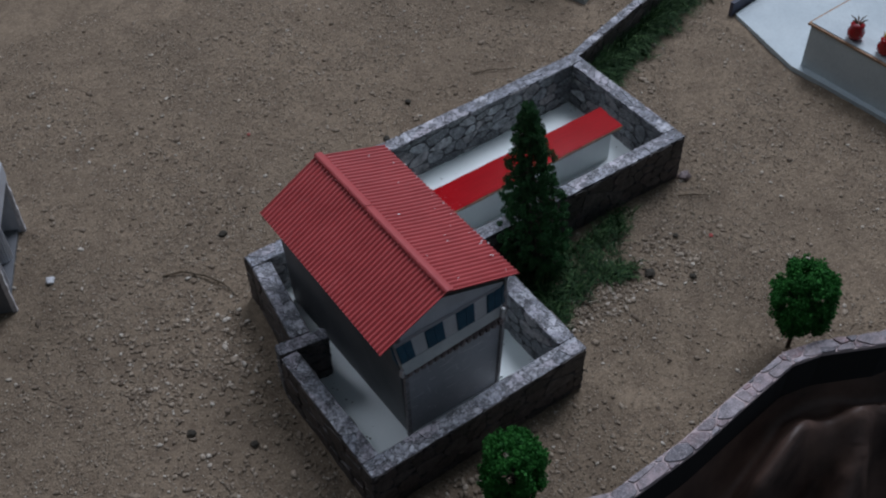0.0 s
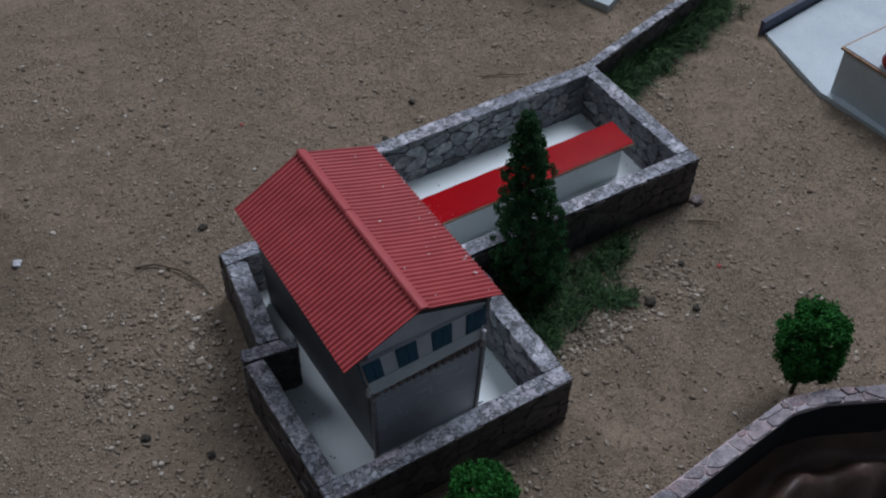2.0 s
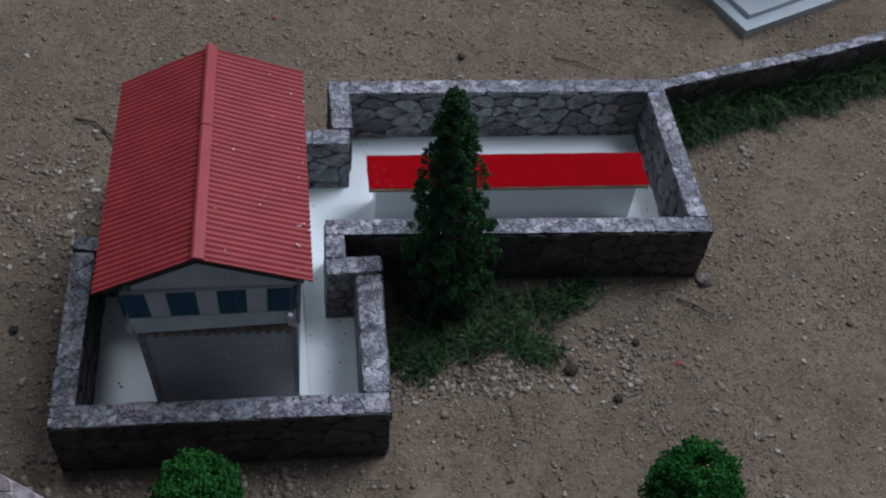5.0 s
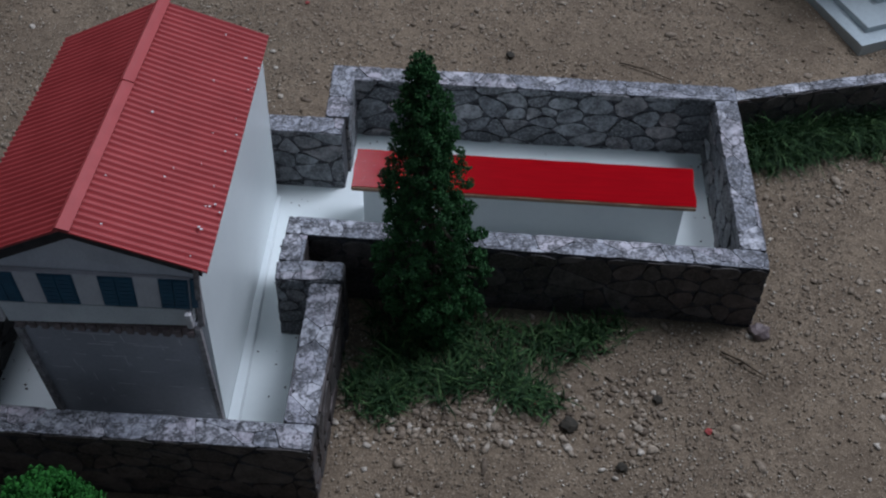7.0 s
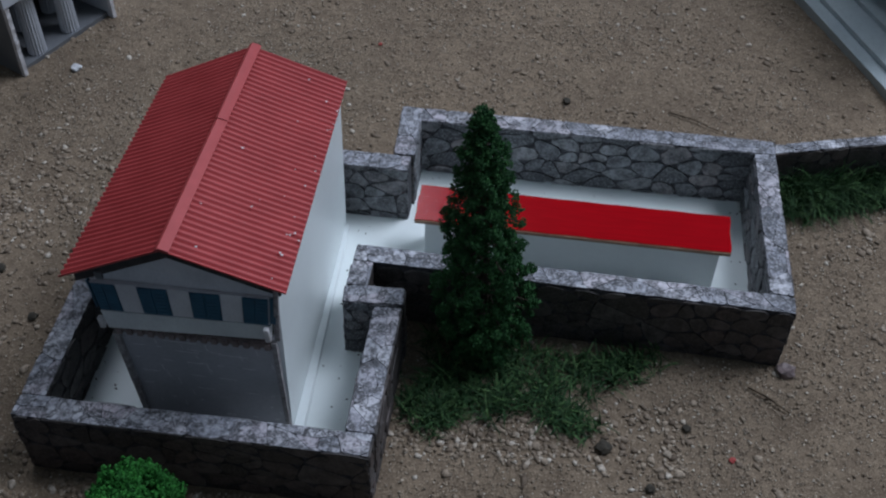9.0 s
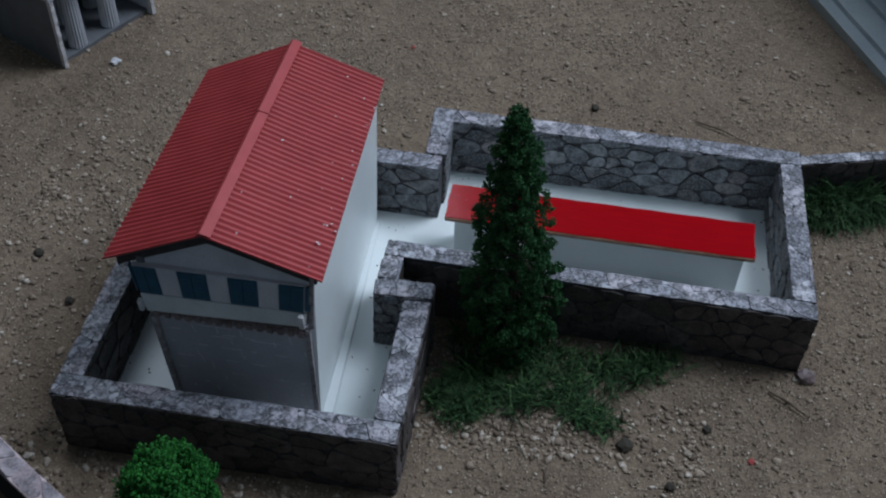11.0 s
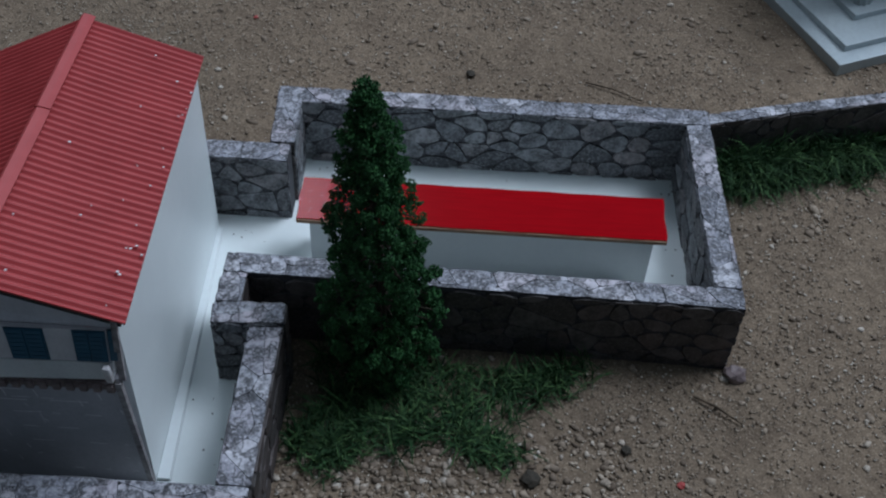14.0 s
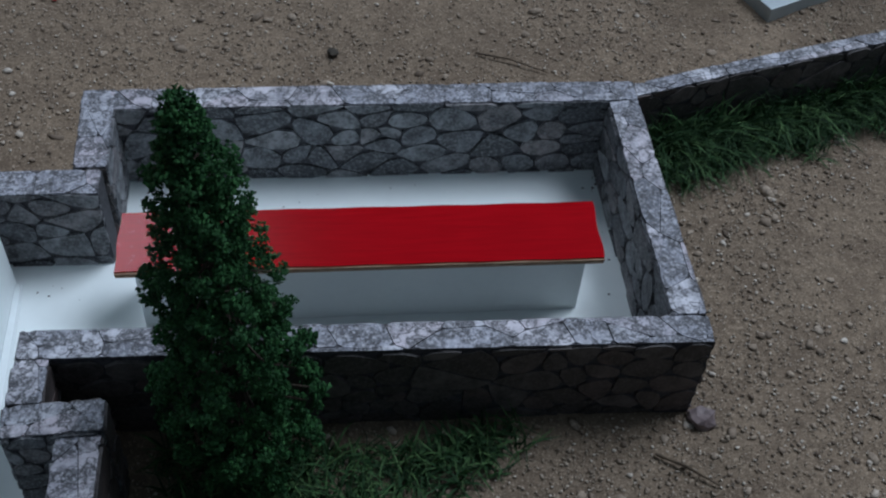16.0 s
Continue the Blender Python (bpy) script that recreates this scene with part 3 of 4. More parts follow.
def house():
    h = root("model_house", "white model house with grey front, blue shutters and red corrugated roof", "model house", m=pose(0.07, 0.09, FZ))
    inv = h.matrix_world.inverted()

    heights = (0.0, 0.0598, 0.0657, 0.0780, 0.0920, 0.1100)
    raised = (0.0, 0.0650, 0.0738, 0.0868, 0.0938, 0.1095)
    forward = (0.0003, -0.0028, -0.0038, -0.0055, -0.0020, 0.0)

    def put(name, bm, material, label="", parent=None, smooth=False):
        # the front leans out a little over its foot and the upper storey is tall
        if name not in ("roof_panel", "ridge_cap", "verge_board", "paint_flake"):
            for v in bm.verts:
                x, y, z = v.co
                v.co = (1.002 * x + 0.0010, y + (np.interp(z, heights, forward) if y < 0.05 else 0.0), np.interp(z, heights, raised))
        bmesh.ops.transform(bm, matrix=inv, verts=bm.verts)
        return part(name, bm, material, parent or h, label, smooth)

    # lower storey and upper storey, narrower at the back
    put("wall_front", hexa([(0.0395, 0.0290, FZ), (0.0976, 0.0290, FZ), (0.0976, 0.0315, FZ), (0.0395, 0.0315, FZ)],
                           [(0.0373, 0.0290, 0.0598), (0.0972, 0.0290, 0.0598), (0.0972, 0.0315, 0.0598), (0.0373, 0.0315, 0.0598)]), M_GREYWALL, "grey painted front wall with scratched block joints")
    # left wall darker than the front: its shaded side is put into the colour
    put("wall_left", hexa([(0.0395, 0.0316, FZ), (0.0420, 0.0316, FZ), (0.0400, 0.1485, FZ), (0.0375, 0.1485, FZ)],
                          [(0.0335, 0.0316, 0.085), (0.0360, 0.0316, 0.085), (0.0345, 0.1440, 0.079), (0.0320, 0.1440, 0.079)]), M_DARKGREY, "grey side wall with its shade in the colour")
    put("wall_right", hexa([(0.0966, 0.0293, FZ), (0.0991, 0.0293, FZ), (0.0980, 0.1505, FZ), (0.0955, 0.1505, FZ)],
                           [(0.0983, 0.0316, 0.0895), (0.1006, 0.0316, 0.0895), (0.1005, 0.1440, 0.0905), (0.0980, 0.1440, 0.0905)]), M_WHITE, "smooth white side wall")
    put("wall_back", hexa([(0.0401, 0.1480, FZ), (0.0954, 0.1480, FZ), (0.0954, 0.1503, FZ), (0.0401, 0.1503, FZ)],
                          [(0.0350, 0.1418, 0.078), (0.0978, 0.1418, 0.087), (0.0978, 0.1440, 0.087), (0.0350, 0.1440, 0.078)]), M_WHITE)
    put("skirting", hexa([(0.0993, 0.0300, FZ), (0.1040, 0.0300, FZ), (0.1002, 0.1490, FZ), (0.0981, 0.1490, FZ)],
                         [(0.0993, 0.0300, FZ + 0.0012), (0.1034, 0.0300, FZ + 0.0012), (0.0997, 0.1490, FZ + 0.0012), (0.0981, 0.1490, FZ + 0.0012)]), M_WHITE)
    # gable: set back under the roof
    bm = bmesh.new()
    gable = [(0.0330, 0.0770), (0.1005, 0.0770), (0.1005, 0.0905), (0.0620, 0.1060), (0.0330, 0.0925)]
    a = [bm.verts.new((x, 0.0338, z)) for x, z in gable]
    b = [bm.verts.new((x, 0.0360, z)) for x, z in gable]
    bm.faces.new(a)
    bm.faces.new(list(reversed(b)))
    for i in range(5):
        j = (i + 1) % 5
        bm.faces.new((a[j], a[i], b[i], b[j]))
    put("gable", bm, M_BAY, "pale grey gable under the roof")
    # bay: sloping sill, then the band that holds the shutters, with slanted ends
    x0, x1 = 0.0340, 0.0968
    put("sill", hexa([(x0 + 0.0018, 0.0262, 0.0600), (x1, 0.0284, 0.0606), (x1, 0.0335, 0.0606), (x0 + 0.0018, 0.0335, 0.0600)],
                     [(x0 - 0.0002, 0.0283, 0.0655), (x1 + 0.0003, 0.0298, 0.0655), (x1 + 0.0003, 0.0335, 0.0655), (x0 - 0.0002, 0.0335, 0.0655)]), M_SILL, "pale folded card sill")
    put("band", hexa([(x0, 0.0285, 0.0657), (x1, 0.0300, 0.0657), (x1, 0.0337, 0.0657), (x0, 0.0337, 0.0657)],
                     [(x0 - 0.0022, 0.0318, 0.0780), (x1 + 0.0008, 0.0328, 0.0785), (x1 + 0.0008, 0.0337, 0.0785), (x0 - 0.0022, 0.0337, 0.0780)]), M_BAY, "pale card band between the shutters")

    def on_band(x, f, out):
        g = (x - x0) / (x1 - x0)
        lo = Vector((x, 0.0285 + 0.0015 * g, 0.0657))
        hi = Vector((x - 0.0022 * (1 - g) + 0.0008 * g, 0.0318 + 0.0010 * g, 0.0780 + 0.0005 * g))
        return lo.lerp(hi, f) + Vector((0, -0.98, 0.2)) * out

    for xa, xb in ((0.0342, 0.0428), (0.0505, 0.0612), (0.0690, 0.0797), (0.0875, 0.0966)):
        xm = (xa + xb) / 2
        sh = put("shutter", hexa([on_band(xa, 0.02, 0.0001), on_band(xb, 0.02, 0.0001), on_band(xb, 0.98, 0.0001), on_band(xa, 0.98, 0.0001)],
                                 [on_band(xa, 0.02, 0.0004), on_band(xb, 0.02, 0.0004), on_band(xb, 0.98, 0.0004), on_band(xa, 0.98, 0.0004)]), M_BLUE, "dark blue pair of shutters")
        for l, r in ((xa + 0.0005, xm - 0.0003), (xm + 0.0003, xb - 0.0005)):
            for k in range(7):
                f0, f1 = 0.06 + 0.13 * k, 0.06 + 0.13 * k + 0.09
                put("slat", hexa([on_band(l, f0, 0.0004), on_band(r, f0, 0.0004), on_band(r, f1, 0.0004), on_band(l, f1, 0.0004)],
                                 [on_band(l, f0, 0.0009), on_band(r, f0, 0.0009), on_band(r, f1, 0.00055), on_band(l, f1, 0.00055)]), M_BLUE, parent=sh)
    # shutters that turn the corners of the bay
    put("shutter", hexa([(0.0328, 0.0290, 0.0660), (0.0328, 0.0336, 0.0660), (0.0308, 0.0338, 0.0778), (0.0308, 0.0322, 0.0778)],
                        [(0.0322, 0.0290, 0.0660), (0.0322, 0.0336, 0.0660), (0.0302, 0.0338, 0.0778), (0.0302, 0.0322, 0.0778)]), M_BLUE, "blue shutter round the corner")
    put("shutter", hexa([(0.0972, 0.0300, 0.0665), (0.0972, 0.0320, 0.0665), (0.0980, 0.0335, 0.0782), (0.0980, 0.0327, 0.0782)],
                        [(0.0994, 0.0300, 0.0665), (0.0994, 0.0320, 0.0665), (0.0998, 0.0335, 0.0782), (0.0998, 0.0327, 0.0782)]), M_BLUE, "blue shutter round the corner")
    # cornice with small dentils
    put("cornice", hexa([(0.0370, 0.0280, 0.0560), (0.0972, 0.0280, 0.0560), (0.0972, 0.0289, 0.0560), (0.0370, 0.0289, 0.0560)],
                        [(0.0362, 0.0270, 0.0599), (0.0975, 0.0278, 0.0599), (0.0975, 0.0289, 0.0599), (0.0362, 0.0289, 0.0599)]), M_DENTIL, "dark brown cornice")
    for k in range(15):
        x = 0.0376 + 0.00405 * k
        put("dentil", box(x, x + 0.0024, 0.0264, 0.0279, 0.0564, 0.0594, 0.0004), M_DENTIL)
    # corner posts, and verge strips whose near-black colour includes the roof's shade
    put("corner_post", hexa([(0.0380, 0.0270, FZ), (0.0402, 0.0270, FZ), (0.0402, 0.0292, FZ), (0.0380, 0.0292, FZ)],
                            [(0.0357, 0.0270, 0.0558), (0.0379, 0.0270, 0.0558), (0.0379, 0.0292, 0.0558), (0.0357, 0.0292, 0.0558)]), M_TRIM, "rough grey corner strip")
    put("corner_post", hexa([(0.0972, 0.0276, FZ), (0.0990, 0.0276, FZ), (0.0990, 0.0291, FZ), (0.0972, 0.0291, FZ)],
                            [(0.0970, 0.0272, 0.0600), (0.0989, 0.0272, 0.0600), (0.0989, 0.0291, 0.0600), (0.0970, 0.0291, 0.0600)]), M_TRIM, "rough grey corner strip")
    put("corner_post", hexa([(0.0982, 0.0284, 0.0603), (0.1002, 0.0284, 0.0603), (0.1002, 0.0296, 0.0603), (0.0982, 0.0296, 0.0603)],
                            [(0.0996, 0.0300, 0.0900), (0.1012, 0.0300, 0.0900), (0.1012, 0.0313, 0.0900), (0.0996, 0.0313, 0.0900)]), M_TRIM, "rough grey corner strip")
    for e, r in ((FL, RF), (FR, RF)):
        e, r = Vector(e), Vector(r)
        d = Vector((0, 0.0045, -0.0016))
        t = Vector((0, 0, -0.0065))
        e = e.lerp(r, 0.08)
        put("verge_board", hexa([e + d, r + d, r + d + t, e + d + t], [p + Vector((0, 0.0015, 0)) for p in (e + d, r + d, r + d + t, e + d + t)]), M_VERGE, "printed verge strip darkened with the roof's shade")
    put("bracket", box(0.0952, 0.0974, 0.0264, 0.0285, 0.0610, 0.0665, 0.0006), M_FOAMEDGE, "torn white card bracket")
    put("bracket", box(0.0326, 0.0346, 0.0256, 0.0280, 0.0598, 0.0640, 0.0006), M_FOAMEDGE, "torn white card bracket")
    # pale scratches that outline a few blocks of the front
    rng = random.Random(77)
    marks = [(0.066, 0.041, 0.004, 0), (0.069, 0.041, 0.006, 1), (0.052, 0.034, 0.004, 1), (0.074, 0.0475, 0.012, 0), (0.058, 0.047, 0.009, 0), (0.083, 0.0485, 0.003, 1), (0.054, 0.0525, 0.013, 0)]
    for row in range(6):
        for k in range(6):
            if rng.random() < 0.55:
                marks.append((0.041 + 0.0098 * k + rng.uniform(0, 0.003), 0.0095 + 0.0078 * row, rng.uniform(0.001, 0.007), 0))
            if rng.random() < 0.40:
                marks.append((0.046 + 0.0098 * k + 0.0045 * (row % 2), 0.0150 + 0.0075 * row, rng.uniform(0.001, 0.004), 1))
    for x, z, w, t in marks:
        if x + w > 0.096 and not t:
            continue
        wx, wz = (w, 0.0002) if not t else (0.0002, w)
        put("scratch", hexa([(x, 0.02895, z), (x + wx, 0.02895, z), (x + wx + 0.0007 * t, 0.02895, z - wz), (x + 0.0007 * t, 0.02895, z - wz)],
                            [(x, 0.02915, z), (x + wx, 0.02915, z), (x + wx + 0.0007 * t, 0.02915, z - wz), (x + 0.0007 * t, 0.02915, z - wz)]), M_SCRATCH)
    # roof
    put("roof_panel", corrugated(RF, RB, FL, BL, 43, 0.00052), M_ROOF, "red corrugated roof slope", smooth=True)
    put("roof_panel", corrugated(RF, RB, FR, BR, 43, 0.00052), M_ROOF, "red corrugated roof slope", smooth=True)
    # flakes of white paint and card caught on the roof, most along the lower edge
    rng = random.Random(31)
    for k in range(26):
        u, v = rng.uniform(0.02, 0.98), rng.choice((rng.uniform(0.85, 0.99), rng.uniform(0.05, 0.9)))
        p = Vector(RF).lerp(Vector(RB), u).lerp(Vector(FR).lerp(Vector(BR), u), v) + Vector((0, 0, 0.0008))
        w = rng.uniform(0.0003, 0.0008)
        put("paint_flake", box(p.x, p.x + w, p.y, p.y + 0.8 * w, p.z, p.z + 0.0004), M_SCRATCH)
    for u0, u1, lift in ((-0.004, 0.60, 0.0010), (0.585, 1.002, 0.0014)):
        a, b = Vector(RF).lerp(Vector(RB), u0), Vector(RF).lerp(Vector(RB), u1)
        bm = bmesh.new()
        prof = [(-0.0014, -0.0005), (-0.0008, 0.0003), (0.0, 0.0008), (0.0020, 0.0003), (0.0038, -0.0004), (0.0036, -0.0010), (0.0, 0.0001), (-0.0010, -0.0006)]
        r0 = [bm.verts.new(a + Vector((x, 0, z + lift))) for x, z in prof]
        r1 = [bm.verts.new(b + Vector((x, 0, z + lift))) for x, z in prof]
        for i in range(len(prof)):
            j = (i + 1) % len(prof)
            bm.faces.new((r0[i], r0[j], r1[j], r1[i]))
        bm.faces.new(r0)
        bm.faces.new(r1)
        bmesh.ops.recalc_face_normals(bm, faces=bm.faces)
        put("ridge_cap", bm, M_ROOF, "red ridge capping strip")
    return h


house()


# ---- the long low building with the red flat roof ----
def long_building():
    b = root("flat_roofed_building", "long low white model building with glossy red flat roof", "model building", m=pose(0.208, 0.139, FZ))
    inv = b.matrix_world.inverted()

    def put(name, bm, material, label=""):
        bmesh.ops.transform(bm, matrix=inv, verts=bm.verts)
        return part(name, bm, material, b, label)

    put("body", box(0.1400, 0.2735, 0.1330, 0.1485, FZ, 0.0316, 0.0003), M_WHITE, "plain white walls")
    put("board", hexa([(0.1362, 0.1275, 0.0318), (0.2767, 0.1271, 0.0318), (0.2770, 0.1497, 0.0318), (0.1362, 0.1501, 0.0318)],
                      [(0.1360, 0.1272, 0.0337), (0.2768, 0.1268, 0.0337), (0.2771, 0.1499, 0.0338), (0.1360, 0.1503, 0.0338)]), M_TAN, "bare tan board edge")
    bm = bmesh.new()
    rng = random.Random(6)
    nx, ny = 60, 10
    rows = []
    for j in range(ny + 1):
        row = []
        for i in range(nx + 1):
            u, v = i / nx, j / ny
            x = 0.1360 + (0.1408 + 0.0003 * v) * u + 0.0003 * math.sin(v * 9)
            y = 0.1277 - 0.0004 * u + 0.0226 * v + (0.00012 * math.sin(u * 40) if j in (0, ny) else 0)
            row.append(bm.verts.new((x, y, 0.0342 + rng.uniform(-0.000006, 0.000006))))
        rows.append(row)
    for a, c0 in zip(rows, rows[1:]):
        for i in range(nx):
            bm.faces.new((a[i], a[i + 1], c0[i + 1], c0[i]))
    ext = bmesh.ops.extrude_face_region(bm, geom=list(bm.faces))
    bmesh.ops.translate(bm, verts=[g for g in ext["geom"] if isinstance(g, bmesh.types.BMVert)], vec=(0, 0, -0.0004))
    bmesh.ops.recalc_face_normals(bm, faces=bm.faces)
    put("roof", bm, M_RED, "brushed glossy red paint")
    return b


long_building()


# ---- plants ----
def leaf_cloud(centres, rng, per, spread, size):
    """Small crumbs of foliage round the given clump centres, joined into one crown mesh."""
    verts, faces = [], []
    for c, s in centres:
        for _ in range(per):
            d = Vector((rng.gauss(0, 1), rng.gauss(0, 1), rng.gauss(0, 0.8)))
            p = Vector(c) + d.normalized() * spread * s * rng.random() ** 0.5
            r = size * rng.uniform(0.55, 1.25) * s
            base = len(verts)
            for ax in ((1, 0, 0), (-1, 0, 0), (0, 1, 0), (0, -1, 0), (0, 0, 1), (0, 0, -1)):
                verts.append(tuple(p + Vector(ax) * r * rng.uniform(0.5, 1.4) + Vector((rng.uniform(-1, 1), rng.uniform(-1, 1), rng.uniform(-1, 1))) * r * 0.35))
            for f in ((0, 2, 4), (2, 1, 4), (1, 3, 4), (3, 0, 4), (2, 0, 5), (1, 2, 5), (3, 1, 5), (0, 3, 5)):
                faces.append(tuple(base + k for k in f))
    me = bpy.data.meshes.new("crown")
    me.from_pydata(verts, [], faces)
    me.update()
    return me


def conifer(foot, top, radius, seed):
    rng = random.Random(seed)
    foot, top = Vector(foot), Vector(top)
    t = root("conifer_tree", "dark green conical model conifer with clumpy foliage in grass", "tree", m=Matrix.Translation(foot))
    axis = top - foot
    hgt = axis.length
    part("trunk", tube([axis * f for f in (-0.02, 0.12, 0.4, 0.7, 0.97)], [0.0022, 0.0019, 0.0014, 0.0009, 0.0003]), M_BARK, t)
    centres = []
    tiers = 30
    for k in range(tiers):
        f = 0.07 + 0.92 * k / (tiers - 1)
        r = radius * (1 - f) ** 0.62 * (0.55 + 0.45 * min(1, f * 3.6)) + 0.0014
        n = max(4, int(3 + r * 820))
        off = rng.uniform(0, 6.28)
        for i in range(n):
            if rng.random() < 0.13:
                continue
            a = off + 2 * math.pi * i / n + rng.uniform(-0.25, 0.25)
            rr = r * rng.uniform(0.70, 1.12)
            p = axis * f + Vector((math.cos(a) * rr, math.sin(a) * rr, rng.uniform(-0.0020, 0.0014) - 0.10 * rr))
            centres.append((p, rng.uniform(0.7, 1.15)))
            if r > 0.004 and rng.random() < 0.45:
                centres.append((axis * f + Vector((math.cos(a + 0.3) * rr * 0.55, math.sin(a + 0.3) * rr * 0.55, 0.0006)), 1.1))
            if i % 3 == 0 and r > 0.008:
                part("branch", tube([axis * f, axis * f + Vector((math.cos(a), math.sin(a), -0.05)) * rr * 0.9], [0.0005, 0.0002], 5), M_BARK, t)
    me = leaf_cloud(centres, rng, 58, 0.0026, 0.00060)
    me.materials.append(M_TREE)
    crown = new("crown", me)
    crown.parent = t
    return t


conifer((0.1738, 0.0848, 0.0), (0.1670, 0.0945, 0.1278), 0.0228, 7)


def bush(foot, zc, r, seed, label):
    rng = random.Random(seed)
    b = root("bush", label, "bush", "round bushes along the parapet", m=Matrix.Translation(foot))
    part("trunk", tube([(0, 0, -0.002), (0.0006, 0, zc * 0.5), (0, 0.0004, zc)], [0.0014, 0.0012, 0.0008]), M_BARK, b)
    centres = []
    for i in range(150):
        d = Vector((rng.gauss(0, 1), rng.gauss(0, 1), rng.gauss(0, 1))).normalized()
        lob = 1 + 0.20 * noise.noise(d * 2.4 + Vector((seed, 0, 0)))
        if noise.noise(d * 3.0 + Vector((0, seed, 3))) > 0.72:
            continue
        p = Vector((0, 0, zc)) + Vector((d.x * r, d.y * r, d.z * r * (1.25 if d.z > 0 else 1.7))) * lob * rng.uniform(0.78, 0.92)
        centres.append((p, rng.uniform(0.8, 1.25)))
    for i in range(12):
        a, e = rng.uniform(0, 6.28), rng.uniform(-0.3, 0.9)
        part("branch", tube([(0, 0, zc * 0.85), (math.cos(a) * r * 0.7, math.sin(a) * r * 0.7, zc + e * r * 0.7)], [0.0006, 0.0003], 5), M_BARK, b)
    me = leaf_cloud(centres, rng, 95, 0.0040, 0.00072)
    me.materials.append(M_BUSH)
    crown = new("crown", me)
    crown.parent = b
    return b


bush((0.2538, -0.0472, 0), 0.0445, 0.0180, 21, "round bright green model bush near the parapet's bend")
bush((0.0605, -0.0350, 0), 0.0345, 0.0168, 34, "round bright green model bush before the house wall")


def grass(name, label, centres, tufts, seed, length):
    """Static grass: thin bent blades that spread from loose tufts."""
    rng = random.Random(seed)
    verts, faces = [], []
    for _ in range(tufts):
        cx, cy, rx, ry = rng.choice(centres)
        tx, ty = cx + rng.gauss(0, rx), cy + rng.gauss(0, ry)
        tall = length * rng.uniform(0.55, 1.2)
        for _ in range(rng.randint(5, 14)):
            x, y = tx + rng.gauss(0, 0.0013), ty + rng.gauss(0, 0.0013)
            if not on_sand(x, y):
                continue
            a, lean = rng.uniform(0, 6.28), rng.uniform(0.35, 1.95)
            l = tall * rng.uniform(0.5, 1.15)
            w = 0.00028 * rng.uniform(0.6, 1.6)
            dx, dy = math.cos(a), math.sin(a)
            z0 = lump(x, y) - 0.0003
            b0 = len(verts)
            curl = rng.uniform(-0.95, 0.95)
            for f, ww in ((0, 0.9), (0.35, 1.0), (0.7, 0.8), (1.0, 0.1)):
                hx = l * f * math.sin(lean * (0.35 + 0.65 * f))
                hz = l * f * math.cos(lean * (0.35 + 0.65 * f)) + 0.0005
                px, py = dx * hx - dy * curl * l * f * f, dy * hx + dx * curl * l * f * f
                for s0 in (-1, 1):
                    verts.append((x + px - dy * w * ww * s0, y + py + dx * w * ww * s0, z0 + max(0.0003, hz)))
            for k in (0, 2, 4):
                faces.append((b0 + k, b0 + k + 1, b0 + k + 3, b0 + k + 2))
    me = bpy.data.meshes.new(name)
    me.from_pydata(verts, [], faces)
    me.update()
    me.materials.append(M_GRASS)
    return tagged(new(name, me), label, "grass", "", "stuff")


grass("grass", "dark green tufted static grass round the conifer's foot",
      [(0.1726, 0.0804, 0.012, 0.008), (0.1726, 0.0804, 0.012, 0.008), (0.1883, 0.0734, 0.014, 0.007), (0.1588, 0.0654, 0.008, 0.009), (0.1520, 0.0534, 0.005, 0.006), (0.2149, 0.0794, 0.012, 0.006),
       (0.2355, 0.0834, 0.007, 0.004), (0.2060, 0.0644, 0.007, 0.005), (0.1883, 0.0584, 0.009, 0.005), (0.1726, 0.0654, 0.01, 0.006), (0.2129, 0.0524, 0.005, 0.003), (0.1588, 0.0474, 0.004, 0.004)], 390, 51, 0.0098)
grass("grass", "dark green tufted static grass below the boundary wall",
      [(0.3145, 0.2020, 0.006, 0.005), (0.3309, 0.2054, 0.009, 0.005), (0.3536, 0.2125, 0.012, 0.005), (0.3855, 0.2223, 0.018, 0.005), (0.4264, 0.2347, 0.02, 0.006)], 700, 52, 0.0105)
grass("grass", "tall dark green grass close against the boundary wall",
      [(0.306 + 0.0113 * k, 0.2030 + 0.0034 * k, 0.005, 0.0016) for k in range(14)], 520, 53, 0.0190)


# ---- stepped temple platform with fluted columns ----
def temple():
    m = pose(0.3805, 0.2825, 0, 0, 0, 24.5)
    t = root("model_temple", "white model temple with stepped platform and fluted columns", "model temple", m=m)
    part("platform", box(0, 0.26, 0, 0.30, -0.002, 0.0050, 0.0004), M_PALE, t)
    part("step", box(0.0085, 0.252, 0.0085, 0.292, 0.0051, 0.0085, 0.0004), M_PALE, t)
    part("step", box(0.0250, 0.235, 0.0250, 0.275, 0.0086, 0.0120, 0.0004), M_PALE, t)
    for x, y in [(0.036, 0.036 + 0.0265 * k) for k in range(9)] + [(0.036 + 0.0265 * k, 0.036) for k in range(1, 8)]:
        c0 = part("column", lathe([(0.0064, 0.0), (0.0060, 0.002), (0.0055, 0.03), (0.0050, 0.060), (0.0066, 0.064), (0.0066, 0.067)], 48, 12, 0.14), M_PALE, t)
        c0.location = (x, y, 0.0121)
    part("cella", box(0.062, 0.20, 0.062, 0.24, 0.0121, 0.079, 0.0004), M_PALE, t)
    part("entablature", box(0.026, 0.234, 0.026, 0.274, 0.0792, 0.092, 0.0006), M_PALE, t)
    return t


temple()


